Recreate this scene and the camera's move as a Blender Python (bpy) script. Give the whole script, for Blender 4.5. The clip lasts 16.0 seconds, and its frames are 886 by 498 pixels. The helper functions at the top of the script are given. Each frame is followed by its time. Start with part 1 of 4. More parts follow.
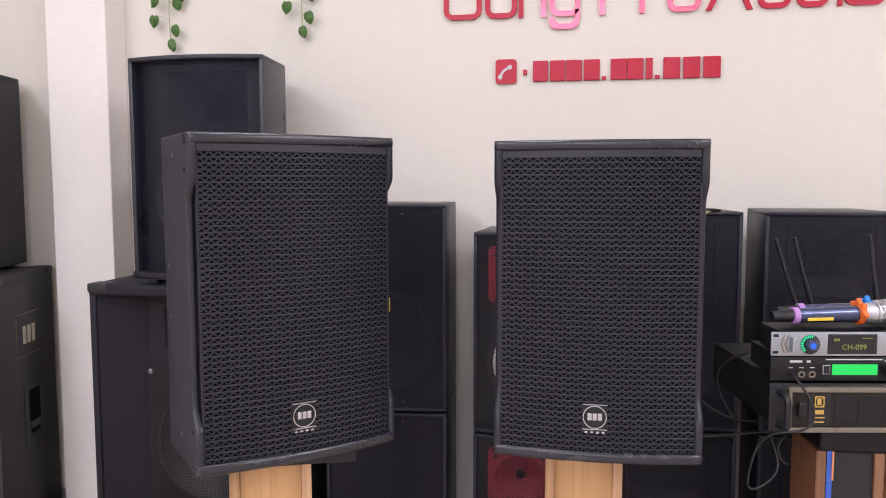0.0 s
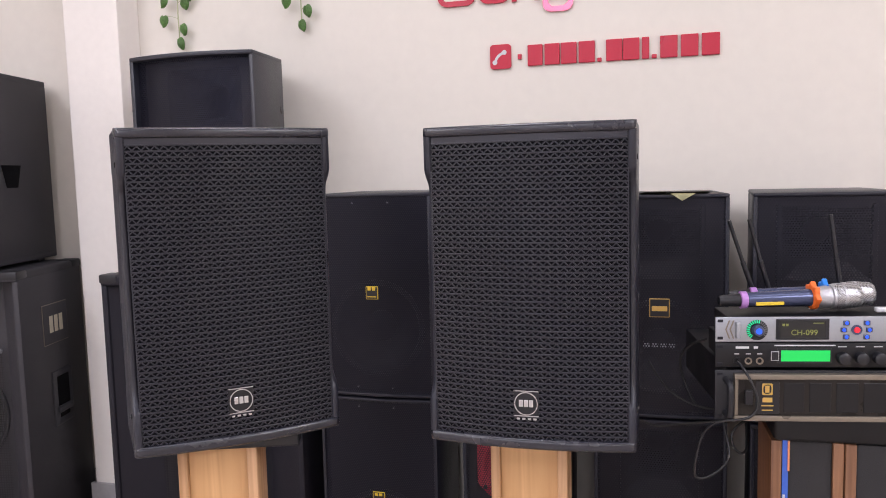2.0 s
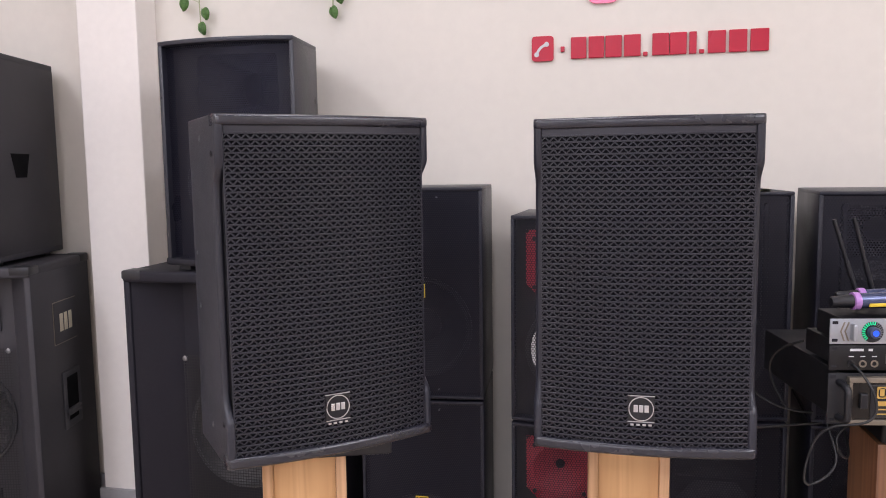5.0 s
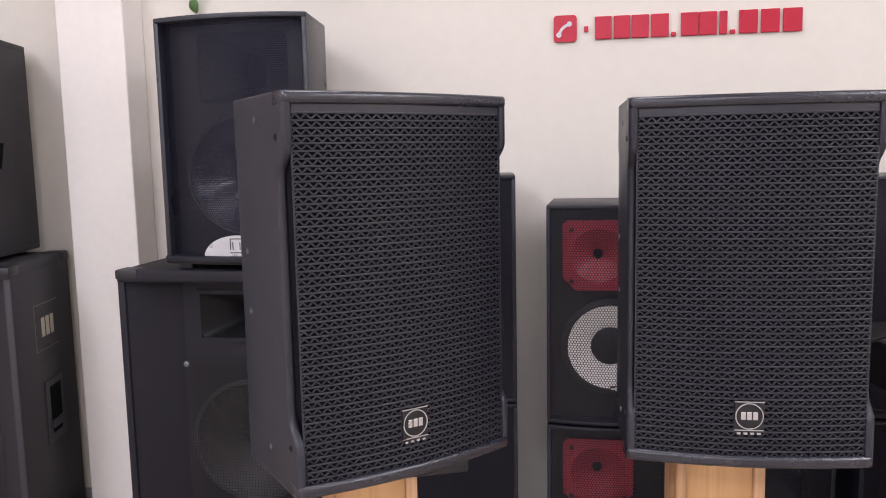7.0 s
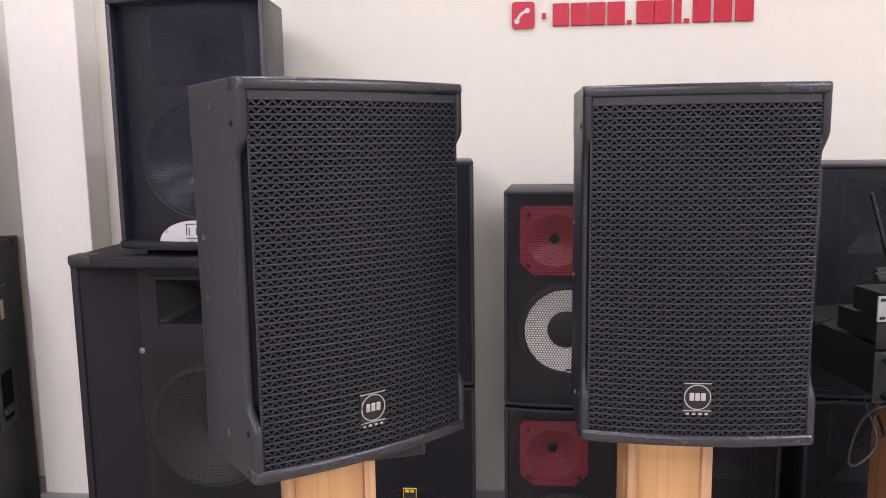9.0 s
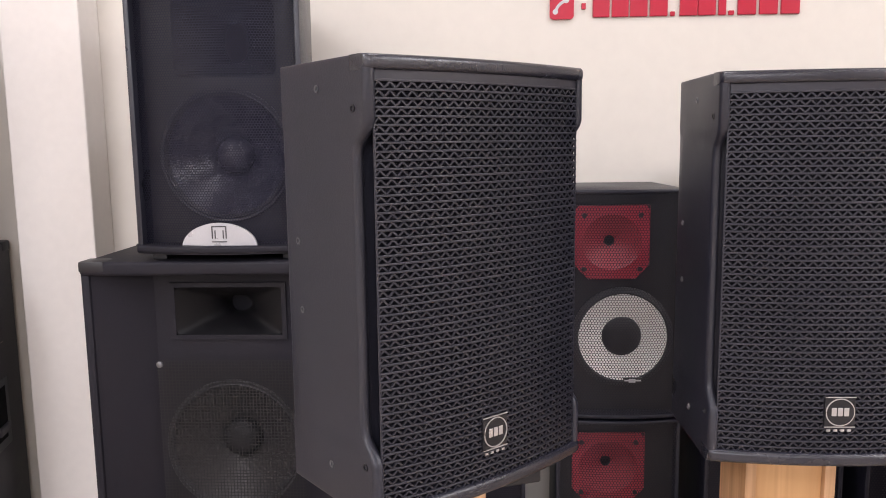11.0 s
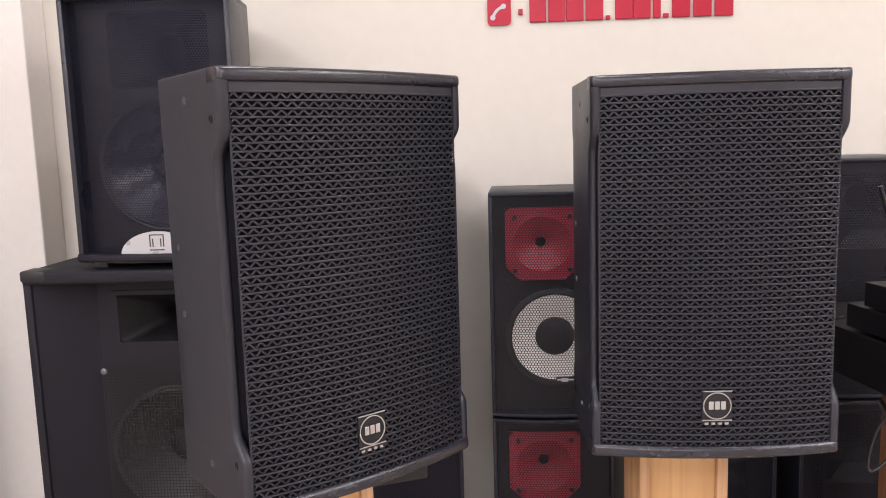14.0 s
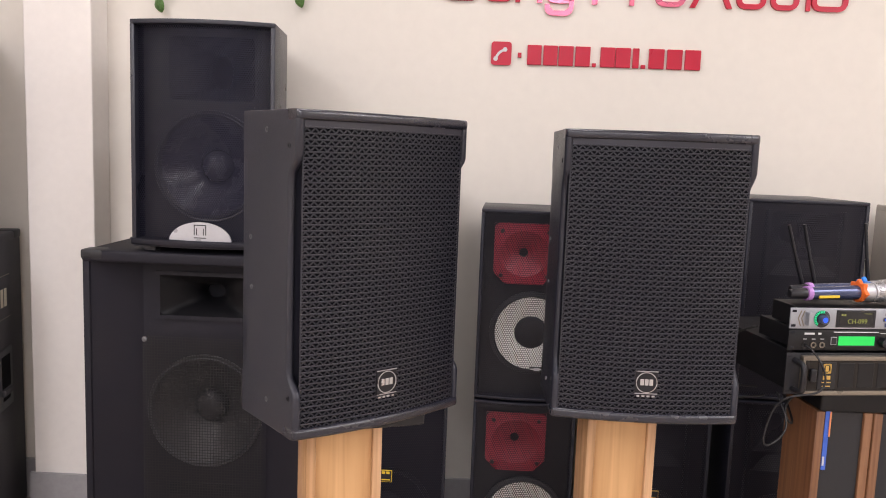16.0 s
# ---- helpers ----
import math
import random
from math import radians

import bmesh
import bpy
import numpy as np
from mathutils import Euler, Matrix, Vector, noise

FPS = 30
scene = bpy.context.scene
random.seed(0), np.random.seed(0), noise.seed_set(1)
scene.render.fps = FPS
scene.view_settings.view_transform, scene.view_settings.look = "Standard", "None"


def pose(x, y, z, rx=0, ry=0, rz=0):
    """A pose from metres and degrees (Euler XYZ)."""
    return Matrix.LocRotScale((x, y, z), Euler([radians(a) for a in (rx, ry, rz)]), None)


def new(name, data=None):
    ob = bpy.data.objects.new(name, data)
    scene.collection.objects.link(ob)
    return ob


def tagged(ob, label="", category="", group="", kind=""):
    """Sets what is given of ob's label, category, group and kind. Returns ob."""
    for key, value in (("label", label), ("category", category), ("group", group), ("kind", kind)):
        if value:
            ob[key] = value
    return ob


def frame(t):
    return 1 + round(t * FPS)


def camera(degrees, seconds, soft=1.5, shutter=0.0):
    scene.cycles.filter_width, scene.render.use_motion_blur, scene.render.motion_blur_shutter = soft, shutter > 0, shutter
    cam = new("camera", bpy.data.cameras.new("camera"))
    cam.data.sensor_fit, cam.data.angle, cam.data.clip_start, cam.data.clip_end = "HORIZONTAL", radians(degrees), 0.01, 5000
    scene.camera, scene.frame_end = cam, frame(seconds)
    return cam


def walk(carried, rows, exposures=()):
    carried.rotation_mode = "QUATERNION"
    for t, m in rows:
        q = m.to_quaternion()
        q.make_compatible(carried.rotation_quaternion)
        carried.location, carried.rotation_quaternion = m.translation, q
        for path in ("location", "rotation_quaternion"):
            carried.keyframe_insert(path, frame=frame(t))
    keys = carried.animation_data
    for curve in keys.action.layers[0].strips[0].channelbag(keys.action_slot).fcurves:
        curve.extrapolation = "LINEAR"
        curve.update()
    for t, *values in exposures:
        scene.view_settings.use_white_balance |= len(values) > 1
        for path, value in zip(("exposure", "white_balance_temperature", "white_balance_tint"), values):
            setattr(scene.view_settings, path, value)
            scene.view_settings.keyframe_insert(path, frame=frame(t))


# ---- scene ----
cam = camera(59.7, 16.0, 1.0)
METRES, EYE, TILT, LEAN, TURN = 2.0, 1.25, 0.0, 0.0, 9.7
ROWS = [
    (0.0, 0.0, 0.0, 0.0, -0.01, -4.81, 0.09),
    (0.5, 0.0824, 0.0048, -0.0002, 1.98, -4.67, 0.11),
    (1.0, 0.1379, 0.0126, -0.0018, 3.62, -4.87, 0.4),
    (1.5, 0.1322, 0.0081, -0.0037, 4.77, -5.21, 1.0),
    (2.0, 0.1262, 0.0026, -0.0025, 5.62, -5.59, 1.46),
    (2.5, 0.1272, 0.0, -0.0032, 6.29, -5.71, 1.69),
    (3.0, 0.128, -0.0029, -0.0013, 6.9, -5.63, 1.67),
    (3.5, 0.1202, -0.0037, 0.0028, 6.77, -5.57, 1.35),
    (4.0, 0.0821, -0.0061, 0.0019, 6.0, -5.6, 0.89),
    (6.5, -0.0924, 0.0917, -0.0052, -1.64, -6.63, 1.26),
    (7.0, -0.1048, 0.0972, -0.0041, -1.24, -6.77, 1.13),
    (7.5, -0.1068, 0.0965, -0.008, -1.13, -7.16, 1.08),
    (8.0, -0.0935, 0.0924, -0.0032, -2.37, -7.5, 1.31),
    (8.5, -0.0926, 0.0874, 0.0003, -4.03, -7.7, 1.39),
    (9.0, -0.1026, 0.0916, -0.0018, -4.16, -8.0, 0.79),
    (9.5, -0.1368, 0.0981, -0.0065, -3.96, -8.17, 0.08),
    (12.0, -0.2443, 0.2008, -0.008, -11.22, -7.79, 0.2),
    (12.5, -0.2587, 0.1872, -0.0023, -12.24, -8.16, -0.61),
    (13.0, -0.238, 0.1774, -0.001, -11.71, -8.28, -0.6),
    (13.5, -0.1778, 0.1553, -0.0022, -9.92, -8.0, 0.13),
    (14.0, -0.1286, 0.1399, -0.0084, -7.45, -7.59, 1.7),
    (14.5, -0.1328, 0.1104, -0.006, -7.17, -7.67, 2.92),
    (15.0, -0.1507, 0.0396, -0.0078, -8.24, -8.6, 0.94),
    (15.5, -0.1627, -0.0122, -0.0065, -9.94, -8.58, -1.63),
    (16.0, -0.1665, -0.0314, 0.0081, -7.91, -6.94, -2.12),
]
walk(cam, [(t, pose(0, 0, EYE, TILT, LEAN, TURN) @ pose(METRES * x, METRES * y, METRES * z, 90 + pitch, roll, yaw)) for t, x, y, z, yaw, pitch, roll in ROWS],
     ((0.0, -0.34, 6400, 10), (4.0, -0.43, 6370, 10), (8.0, -0.29, 6430, 9), (12.0, -0.17, 6720, 8), (14.0, -0.19, 6800, 8), (16.0, -0.33, 6830, 8)))

# ---- light: unseen lamps at ceiling height, placed by guess to brighten the shop ----
world = bpy.data.worlds.new("room_air")
scene.world = world
world.use_nodes = True
world.node_tree.nodes["Background"].inputs[0].default_value = (0.9, 0.95, 1.0, 1)
world.node_tree.nodes["Background"].inputs[1].default_value = 0.05


def unseen_lamp(x, y, sx, sy, watts, colour=(1.0, 0.985, 1.10)):
    data = bpy.data.lights.new("unseen_lamp", "AREA")
    data.shape, data.size, data.size_y, data.energy, data.color = "RECTANGLE", sx, sy, watts, colour
    ob = new("unseen_lamp", data)
    ob.matrix_world = pose(x, y, 3.12)
    return ob


# guessed lamps near the wall; the middle one brightens the slot between stacks
unseen_lamp(-1.5, 0.8, 1.2, 0.25, 9)
unseen_lamp(-0.29, 1.2, 0.15, 1.2, 16)
unseen_lamp(1.4, 0.8, 1.2, 0.25, 9)
# added at both sides to brighten cabinet sides and the turned front
unseen_lamp(-2.3, -0.4, 0.6, 2.2, 48)
unseen_lamp(2.6, -0.6, 0.6, 2.4, 104)
# added farther back to brighten the low wall and the pillar
unseen_lamp(-0.9, -5.0, 1.2, 0.3, 135)
unseen_lamp(0.7, -5.0, 1.2, 0.3, 115)
unseen_lamp(-2.0, -2.3, 1.2, 0.3, 78)


# ---- materials ----
def mat(name, colour, rough=0.5, metal=0.0, vary=0.12, scale=6.0, fine=120.0, bump=0.1, depth=0.001, spec=0.5, emit=None, power=0.0):
    """A surface with large blotches, fine grain and relief."""
    m = bpy.data.materials.new(name)
    m.use_nodes = True
    nt = m.node_tree
    b = nt.nodes["Principled BSDF"]
    tc = nt.nodes.new("ShaderNodeTexCoord")
    info = nt.nodes.new("ShaderNodeObjectInfo")
    big, small = nt.nodes.new("ShaderNodeTexNoise"), nt.nodes.new("ShaderNodeTexNoise")
    big.inputs["Scale"].default_value, big.inputs["Detail"].default_value = scale, 5
    small.inputs["Scale"].default_value, small.inputs["Detail"].default_value = fine, 3
    off = nt.nodes.new("ShaderNodeVectorMath")
    nt.links.new(tc.outputs["Object"], off.inputs[0])
    nt.links.new(info.outputs["Random"], off.inputs[1])
    for n in (big, small):
        nt.links.new(off.outputs[0], n.inputs["Vector"])
    mix = nt.nodes.new("ShaderNodeMath")
    mix.operation = "ADD"
    nt.links.new(big.outputs["Fac"], mix.inputs[0])
    nt.links.new(small.outputs["Fac"], mix.inputs[1])
    rng = nt.nodes.new("ShaderNodeMapRange")
    rng.inputs["From Min"].default_value, rng.inputs["From Max"].default_value = 0.6, 1.4
    rng.inputs["To Min"].default_value, rng.inputs["To Max"].default_value = 1 - vary, 1 + vary
    nt.links.new(mix.outputs[0], rng.inputs["Value"])
    col = nt.nodes.new("ShaderNodeVectorMath")
    col.operation = "SCALE"
    col.inputs[0].default_value = colour
    nt.links.new(rng.outputs[0], col.inputs["Scale"])
    nt.links.new(col.outputs[0], b.inputs["Base Color"])
    rr = nt.nodes.new("ShaderNodeMapRange")
    rr.inputs["From Min"].default_value, rr.inputs["From Max"].default_value = 0.3, 0.7
    rr.inputs["To Min"].default_value, rr.inputs["To Max"].default_value = max(0.02, rough - 0.08), min(1, rough + 0.08)
    nt.links.new(big.outputs["Fac"], rr.inputs["Value"])
    nt.links.new(rr.outputs[0], b.inputs["Roughness"])
    b.inputs["Metallic"].default_value = metal
    b.inputs["Specular IOR Level"].default_value = spec
    if bump:
        bn = nt.nodes.new("ShaderNodeBump")
        bn.inputs["Strength"].default_value, bn.inputs["Distance"].default_value = bump, depth
        nt.links.new(small.outputs["Fac"], bn.inputs["Height"])
        nt.links.new(bn.outputs[0], b.inputs["Normal"])
    if emit:
        b.inputs["Emission Color"].default_value = (*emit, 1)
        b.inputs["Emission Strength"].default_value = power
    return m


def perforated(name, colour, pitch, open_part, rough=0.45, metal=0.6, square=False):
    """Sheet metal punched with round holes in staggered rows, or a square wire mesh."""
    m = mat(name, colour, rough, metal, 0.1, 8, 200, 0)
    nt = m.node_tree
    b, out = nt.nodes["Principled BSDF"], nt.nodes["Material Output"]
    tc = nt.nodes.new("ShaderNodeTexCoord")
    flat = nt.nodes.new("ShaderNodeVectorMath")
    flat.operation = "MULTIPLY"
    flat.inputs[1].default_value = (1, 0, 1)
    nt.links.new(tc.outputs["Object"], flat.inputs[0])

    def nearest(shift):
        add = nt.nodes.new("ShaderNodeVectorMath")
        add.inputs[1].default_value = (5 + shift * pitch / 2, 0, 5 + (0 if square else shift * pitch * 0.866))
        wrap = nt.nodes.new("ShaderNodeVectorMath")
        wrap.operation = "MODULO"
        wrap.inputs[1].default_value = (pitch, 1, pitch if square else pitch * 1.732)
        mid = nt.nodes.new("ShaderNodeVectorMath")
        mid.operation = "SUBTRACT"
        mid.inputs[1].default_value = (pitch / 2, 0, pitch / 2 if square else pitch * 0.866)
        nt.links.new(flat.outputs[0], add.inputs[0])
        nt.links.new(add.outputs[0], wrap.inputs[0])
        nt.links.new(wrap.outputs[0], mid.inputs[0])
        if square:
            ab = nt.nodes.new("ShaderNodeVectorMath")
            ab.operation = "ABSOLUTE"
            sp = nt.nodes.new("ShaderNodeSeparateXYZ")
            mx = nt.nodes.new("ShaderNodeMath")
            mx.operation = "MAXIMUM"
            nt.links.new(mid.outputs[0], ab.inputs[0])
            nt.links.new(ab.outputs[0], sp.inputs[0])
            nt.links.new(sp.outputs[0], mx.inputs[0])
            nt.links.new(sp.outputs[2], mx.inputs[1])
            return mx.outputs[0]
        ln = nt.nodes.new("ShaderNodeVectorMath")
        ln.operation = "LENGTH"
        nt.links.new(mid.outputs[0], ln.inputs[0])
        return ln.outputs["Value"]

    d = nearest(0)
    if not square:
        mn = nt.nodes.new("ShaderNodeMath")
        mn.operation = "MINIMUM"
        nt.links.new(d, mn.inputs[0])
        nt.links.new(nearest(1), mn.inputs[1])
        d = mn.outputs[0]
    hole = nt.nodes.new("ShaderNodeMath")
    hole.operation = "LESS_THAN"
    hole.inputs[1].default_value = pitch / 2 * open_part
    nt.links.new(d, hole.inputs[0])
    clear, both = nt.nodes.new("ShaderNodeBsdfTransparent"), nt.nodes.new("ShaderNodeMixShader")
    nt.links.new(hole.outputs[0], both.inputs[0])
    nt.links.new(b.outputs[0], both.inputs[1])
    nt.links.new(clear.outputs[0], both.inputs[2])
    nt.links.new(both.outputs[0], out.inputs["Surface"])
    return m


def wood(name, light, dark, rough=0.4, grain=60.0):
    """Veneer with the grain running upwards."""
    m = mat(name, light, rough, 0, 0.1, 3, 150, 0.1, 0.0004)
    nt = m.node_tree
    b = nt.nodes["Principled BSDF"]
    tc, mp, n = nt.nodes.new("ShaderNodeTexCoord"), nt.nodes.new("ShaderNodeMapping"), nt.nodes.new("ShaderNodeTexNoise")
    info = nt.nodes.new("ShaderNodeObjectInfo")
    nt.links.new(info.outputs["Random"], mp.inputs["Location"])
    mp.inputs["Scale"].default_value = (grain, grain, 1.6)
    n.inputs["Scale"].default_value, n.inputs["Detail"].default_value, n.inputs["Distortion"].default_value = 1.0, 6, 1.2
    nt.links.new(tc.outputs["Object"], mp.inputs[0])
    nt.links.new(mp.outputs[0], n.inputs["Vector"])
    wide, mp2 = nt.nodes.new("ShaderNodeTexNoise"), nt.nodes.new("ShaderNodeMapping")
    mp2.inputs["Scale"].default_value = (14, 14, 0.9)
    wide.inputs["Scale"].default_value, wide.inputs["Detail"].default_value = 1.0, 3
    nt.links.new(tc.outputs["Object"], mp2.inputs[0])
    nt.links.new(mp2.outputs[0], wide.inputs["Vector"])
    mean = nt.nodes.new("ShaderNodeMath")
    mean.operation = "ADD"
    nt.links.new(n.outputs["Fac"], mean.inputs[0])
    nt.links.new(wide.outputs["Fac"], mean.inputs[1])
    half = nt.nodes.new("ShaderNodeMath")
    half.operation = "MULTIPLY"
    half.inputs[1].default_value = 0.5
    nt.links.new(mean.outputs[0], half.inputs[0])
    ramp = nt.nodes.new("ShaderNodeValToRGB")
    ramp.color_ramp.elements[0].position, ramp.color_ramp.elements[1].position = 0.36, 0.62
    ramp.color_ramp.elements[0].color, ramp.color_ramp.elements[1].color = (*dark, 1), (*light, 1)
    nt.links.new(half.outputs[0], ramp.inputs[0])
    nt.links.new(ramp.outputs[0], b.inputs["Base Color"])
    return m


PAINT = mat("cream_wall_paint", (0.745, 0.700, 0.635), 0.75, 0, 0.03, 1.1, 26, 0.05, 0.0015)
PILLAR = mat("white_pillar_paint", (0.83, 0.785, 0.745), 0.7, 0, 0.03, 1.5, 40, 0.08, 0.002)
# for the unseen south wall: grey keeps reflections on the black fronts dim
UNSEEN_GREY = mat("unseen_wall_grey", (0.32, 0.31, 0.31), 0.75, 0, 0.05, 1.3, 40, 0.08, 0.002)
CEIL = mat("ceiling_paint", (0.8, 0.8, 0.79), 0.8, 0, 0.03)
TILE = mat("grey_skirting_tile", (0.34, 0.33, 0.34), 0.35, 0, 0.1, 4, 60, 0.03)
# floor hardly in view; its brown is paled to bounce light onto low surfaces
FLOOR = mat("brown_floor_tile", (0.44, 0.37, 0.31), 0.3, 0, 0.2, 3, 50, 0.03)
CRATE = mat("textured_black_paint", (0.0200, 0.0206, 0.0305), 0.34, 0, 0.15, 5, 520, 0.38, 0.0009)
EDGE = mat("moulded_black_rim", (0.0195, 0.0195, 0.029), 0.24, 0, 0.15, 9, 420, 0.4, 0.0009, spec=0.7)
CARPET = mat("black_cabinet_covering", (0.0105, 0.0096, 0.0160), 0.66, 0, 0.18, 4, 380, 0.5, 0.001, spec=0.35)
# greyer, lighter covering for the stack at the left wall
GREY_BLACK = mat("greyer_black_covering", (0.030, 0.0285, 0.035), 0.6, 0, 0.22, 4, 300, 0.5, 0.001)
# near-black colour that stands for the shade inside hand holes
HOLE_SHADE = mat("painted_recess_shade", (0.003, 0.003, 0.004), 0.9, 0, 0.1, 20, 300, 0.1, spec=0.1)
MATTE = mat("matt_black_cabinet", (0.0125, 0.0125, 0.0210), 0.40, 0, 0.18, 4, 380, 0.4, 0.001, spec=0.4)
BADGE_INK = mat("satin_silver_print", (0.62, 0.62, 0.64), 0.30, 0.9, 0.05, 20, 300, 0.02)
BLACK = mat("black_plastic", (0.0105, 0.0105, 0.0140), 0.4, 0, 0.15, 9, 300, 0.1)
# shade of openings put into the colour: horn throats, ports, rack slots
VOID_SHADE = mat("painted_opening_shade", (0.010, 0.0095, 0.014), 0.9, 0, 0.2, 20, 400, 0.3)
FOAM = mat("dark_grey_foam", (0.0055, 0.0054, 0.0085), 0.9, 0, 0.25, 20, 500, 0.4, spec=0.2)
GRILLE = mat("powder_coated_steel", (0.0168, 0.0168, 0.0270), 0.42, 0, 0.12, 6, 500, 0.12, spec=0.6)
PERF = perforated("punched_black_steel", (0.016, 0.0155, 0.031), 0.0068, 0.76)
PERF_TIGHT = perforated("tight_punched_black_steel", (0.022, 0.021, 0.031), 0.0068, 0.60)
PERF_FINE = perforated("fine_punched_black_steel", (0.014, 0.014, 0.025), 0.0058, 0.56)
PERF_WIDE = perforated("wide_punched_black_steel", (0.028, 0.028, 0.038), 0.0068, 0.80)
MESH = perforated("black_wire_mesh", (0.011, 0.0105, 0.013), 0.0085, 0.74, 0.5, 0.2, True)
CONE = mat("grey_paper_cone", (0.036, 0.0355, 0.054), 0.27, 0, 0.12, 12, 200, 0.2)
CONE_MID = mat("brownish_paper_cone", (0.031, 0.0285, 0.031), 0.45, 0, 0.12, 12, 200, 0.2)
CONE_DARK = mat("dark_paper_cone", (0.013, 0.0125, 0.016), 0.55, 0, 0.12, 12, 200, 0.2)
RUBBER = mat("black_rubber", (0.030, 0.029, 0.035), 0.45, 0, 0.1, 20, 200, 0.1)
RED_HORN = mat("red_horn_plastic", (0.34, 0.024, 0.048), 0.34, 0, 0.06, 12, 200, 0.03)
WHITE_CONE = mat("white_paper_cone", (0.88, 0.86, 0.86), 0.6, 0, 0.05, 12, 200, 0.1)
SILVER = mat("silver_plate", (0.52, 0.52, 0.55), 0.32, 0.35, 0.05, 20, 300, 0.03)
WHITE = mat("white_print", (0.60, 0.60, 0.62), 0.5, 0, 0.03)
GOLD = mat("gold_print", (0.65, 0.42, 0.12), 0.35, 0.5, 0.05)
PALE_PRINT = mat("pale_gold_print", (0.50, 0.46, 0.36), 0.4, 0.3, 0.05)
YELLOW = mat("yellow_print", (0.78, 0.55, 0.04), 0.5, 0, 0.05)
OAK = wood("light_oak_veneer", (0.72, 0.44, 0.25), (0.42, 0.225, 0.10))
OAK_PALE = wood("pale_oak_panel", (0.76, 0.46, 0.225), (0.52, 0.28, 0.115), 0.38, 30)
WALNUT = wood("walnut_veneer", (0.33, 0.165, 0.085), (0.145, 0.062, 0.030), 0.38, 70)
CLOTH = mat("dark_grey_cloth", (0.025, 0.024, 0.026), 0.85, 0, 0.15, 5, 500, 0.4)
RED_ACRYLIC = mat("red_acrylic", (0.50, 0.014, 0.042), 0.32, 0.0, 0.05, 3, 200, 0, spec=0.4)
# same red acrylic; the pink is a reflection of bright surroundings put into the colour
ACRYLIC_REFLECTION = mat("mirrored_red_painted_reflection", (0.72, 0.17, 0.27), 0.25, 0.6, 0.05, 3, 200, 0)
LEAF = mat("green_plastic_leaf", (0.15, 0.29, 0.085), 0.42, 0, 0.35, 40, 160, 0.2)
STEM = mat("pale_green_stem", (0.42, 0.43, 0.26), 0.6, 0, 0.1)
ALU = mat("brushed_aluminium", (0.37, 0.385, 0.42), 0.36, 0.45, 0.06, 30, 300, 0.05)
CHROME = mat("bright_chrome_mesh", (0.50, 0.50, 0.53), 0.46, 0.8, 0.15, 60, 1400, 0.15, 0.0004)
MIC_MESH = perforated("silver_wire_mesh", (0.70, 0.70, 0.73), 0.0024, 0.66, 0.32, 0.85)
CHAMPAGNE = mat("champagne_trim", (0.24, 0.205, 0.165), 0.34, 0.5, 0.05, 20, 300, 0.03)
SCREEN = mat("dark_display", (0.016, 0.016, 0.017), 0.2, 0, 0.05, 10, 100, 0)
GREEN_LCD = mat("green_backlight", (0.01, 0.15, 0.04), 0.35, 0, 0.03, emit=(0.005, 1.0, 0.14), power=0.80)
LIME = mat("lime_display_text", (0.20, 0.22, 0.05), 0.4, 0, 0.03, emit=(0.60, 0.62, 0.14), power=0.14)
LED_BLUE = mat("blue_led", (0.02, 0.1, 0.8), 0.3, 0, 0.03, emit=(0.01, 0.08, 1.0), power=0.9)
LED_GREEN = mat("green_led", (0.02, 0.6, 0.3), 0.3, 0, 0.03, emit=(0.01, 0.75, 0.28), power=0.7)
LED_RED = mat("red_led", (0.8, 0.03, 0.05), 0.3, 0, 0.03, emit=(1.0, 0.02, 0.05), power=0.5)
KEY_WHITE = mat("lit_white_key", (0.7, 0.68, 0.7), 0.4, 0, 0.03)
KEY_PINK = mat("lit_pink_key", (0.8, 0.3, 0.33), 0.4, 0, 0.03, emit=(1.0, 0.25, 0.3), power=0.3)
BLUE_BODY = mat("dark_blue_metal", (0.075, 0.09, 0.17), 0.28, 0.5, 0.08)
PURPLE = mat("lilac_rubber", (0.45, 0.22, 0.55), 0.5, 0, 0.05)
ORANGE = mat("orange_silicone", (0.85, 0.16, 0.025), 0.45, 0, 0.05)
BLUE_RING = mat("blue_silicone", (0.02, 0.22, 0.75), 0.45, 0, 0.05)
PAPER = mat("yellowed_paper", (0.74, 0.70, 0.42), 0.8, 0, 0.06)
CARD = mat("blue_card", (0.05, 0.13, 0.55), 0.4, 0, 0.1)
CARD_ORANGE = mat("orange_card_edge", (0.75, 0.28, 0.12), 0.4, 0, 0.1)
RED_BADGE = mat("red_badge", (0.72, 0.06, 0.03), 0.4, 0, 0.05)
LIP = mat("horn_lip_plastic", (0.018, 0.018, 0.023), 0.5, 0, 0.1, 12, 200, 0.05)
STEEL = mat("dark_screw_steel", (0.17, 0.17, 0.18), 0.4, 0.6, 0.1, 60, 300, 0.05)
STEEL_CASE = mat("black_steel_case", (0.006, 0.006, 0.008), 0.42, 0.2, 0.15, 9, 300, 0.1)
CABLE = mat("black_cable_rubber", (0.012, 0.012, 0.014), 0.45, 0, 0.1, 20, 200, 0.1, spec=0.5)
HORN_DARK = mat("dark_horn_plastic", (0.0045, 0.0043, 0.0060), 0.55, 0, 0.1, 12, 200, 0.05, spec=0.3)
SMOKE = mat("smoked_panel", (0.0150, 0.0122, 0.0108), 0.25, 0, 0.1, spec=0.3)


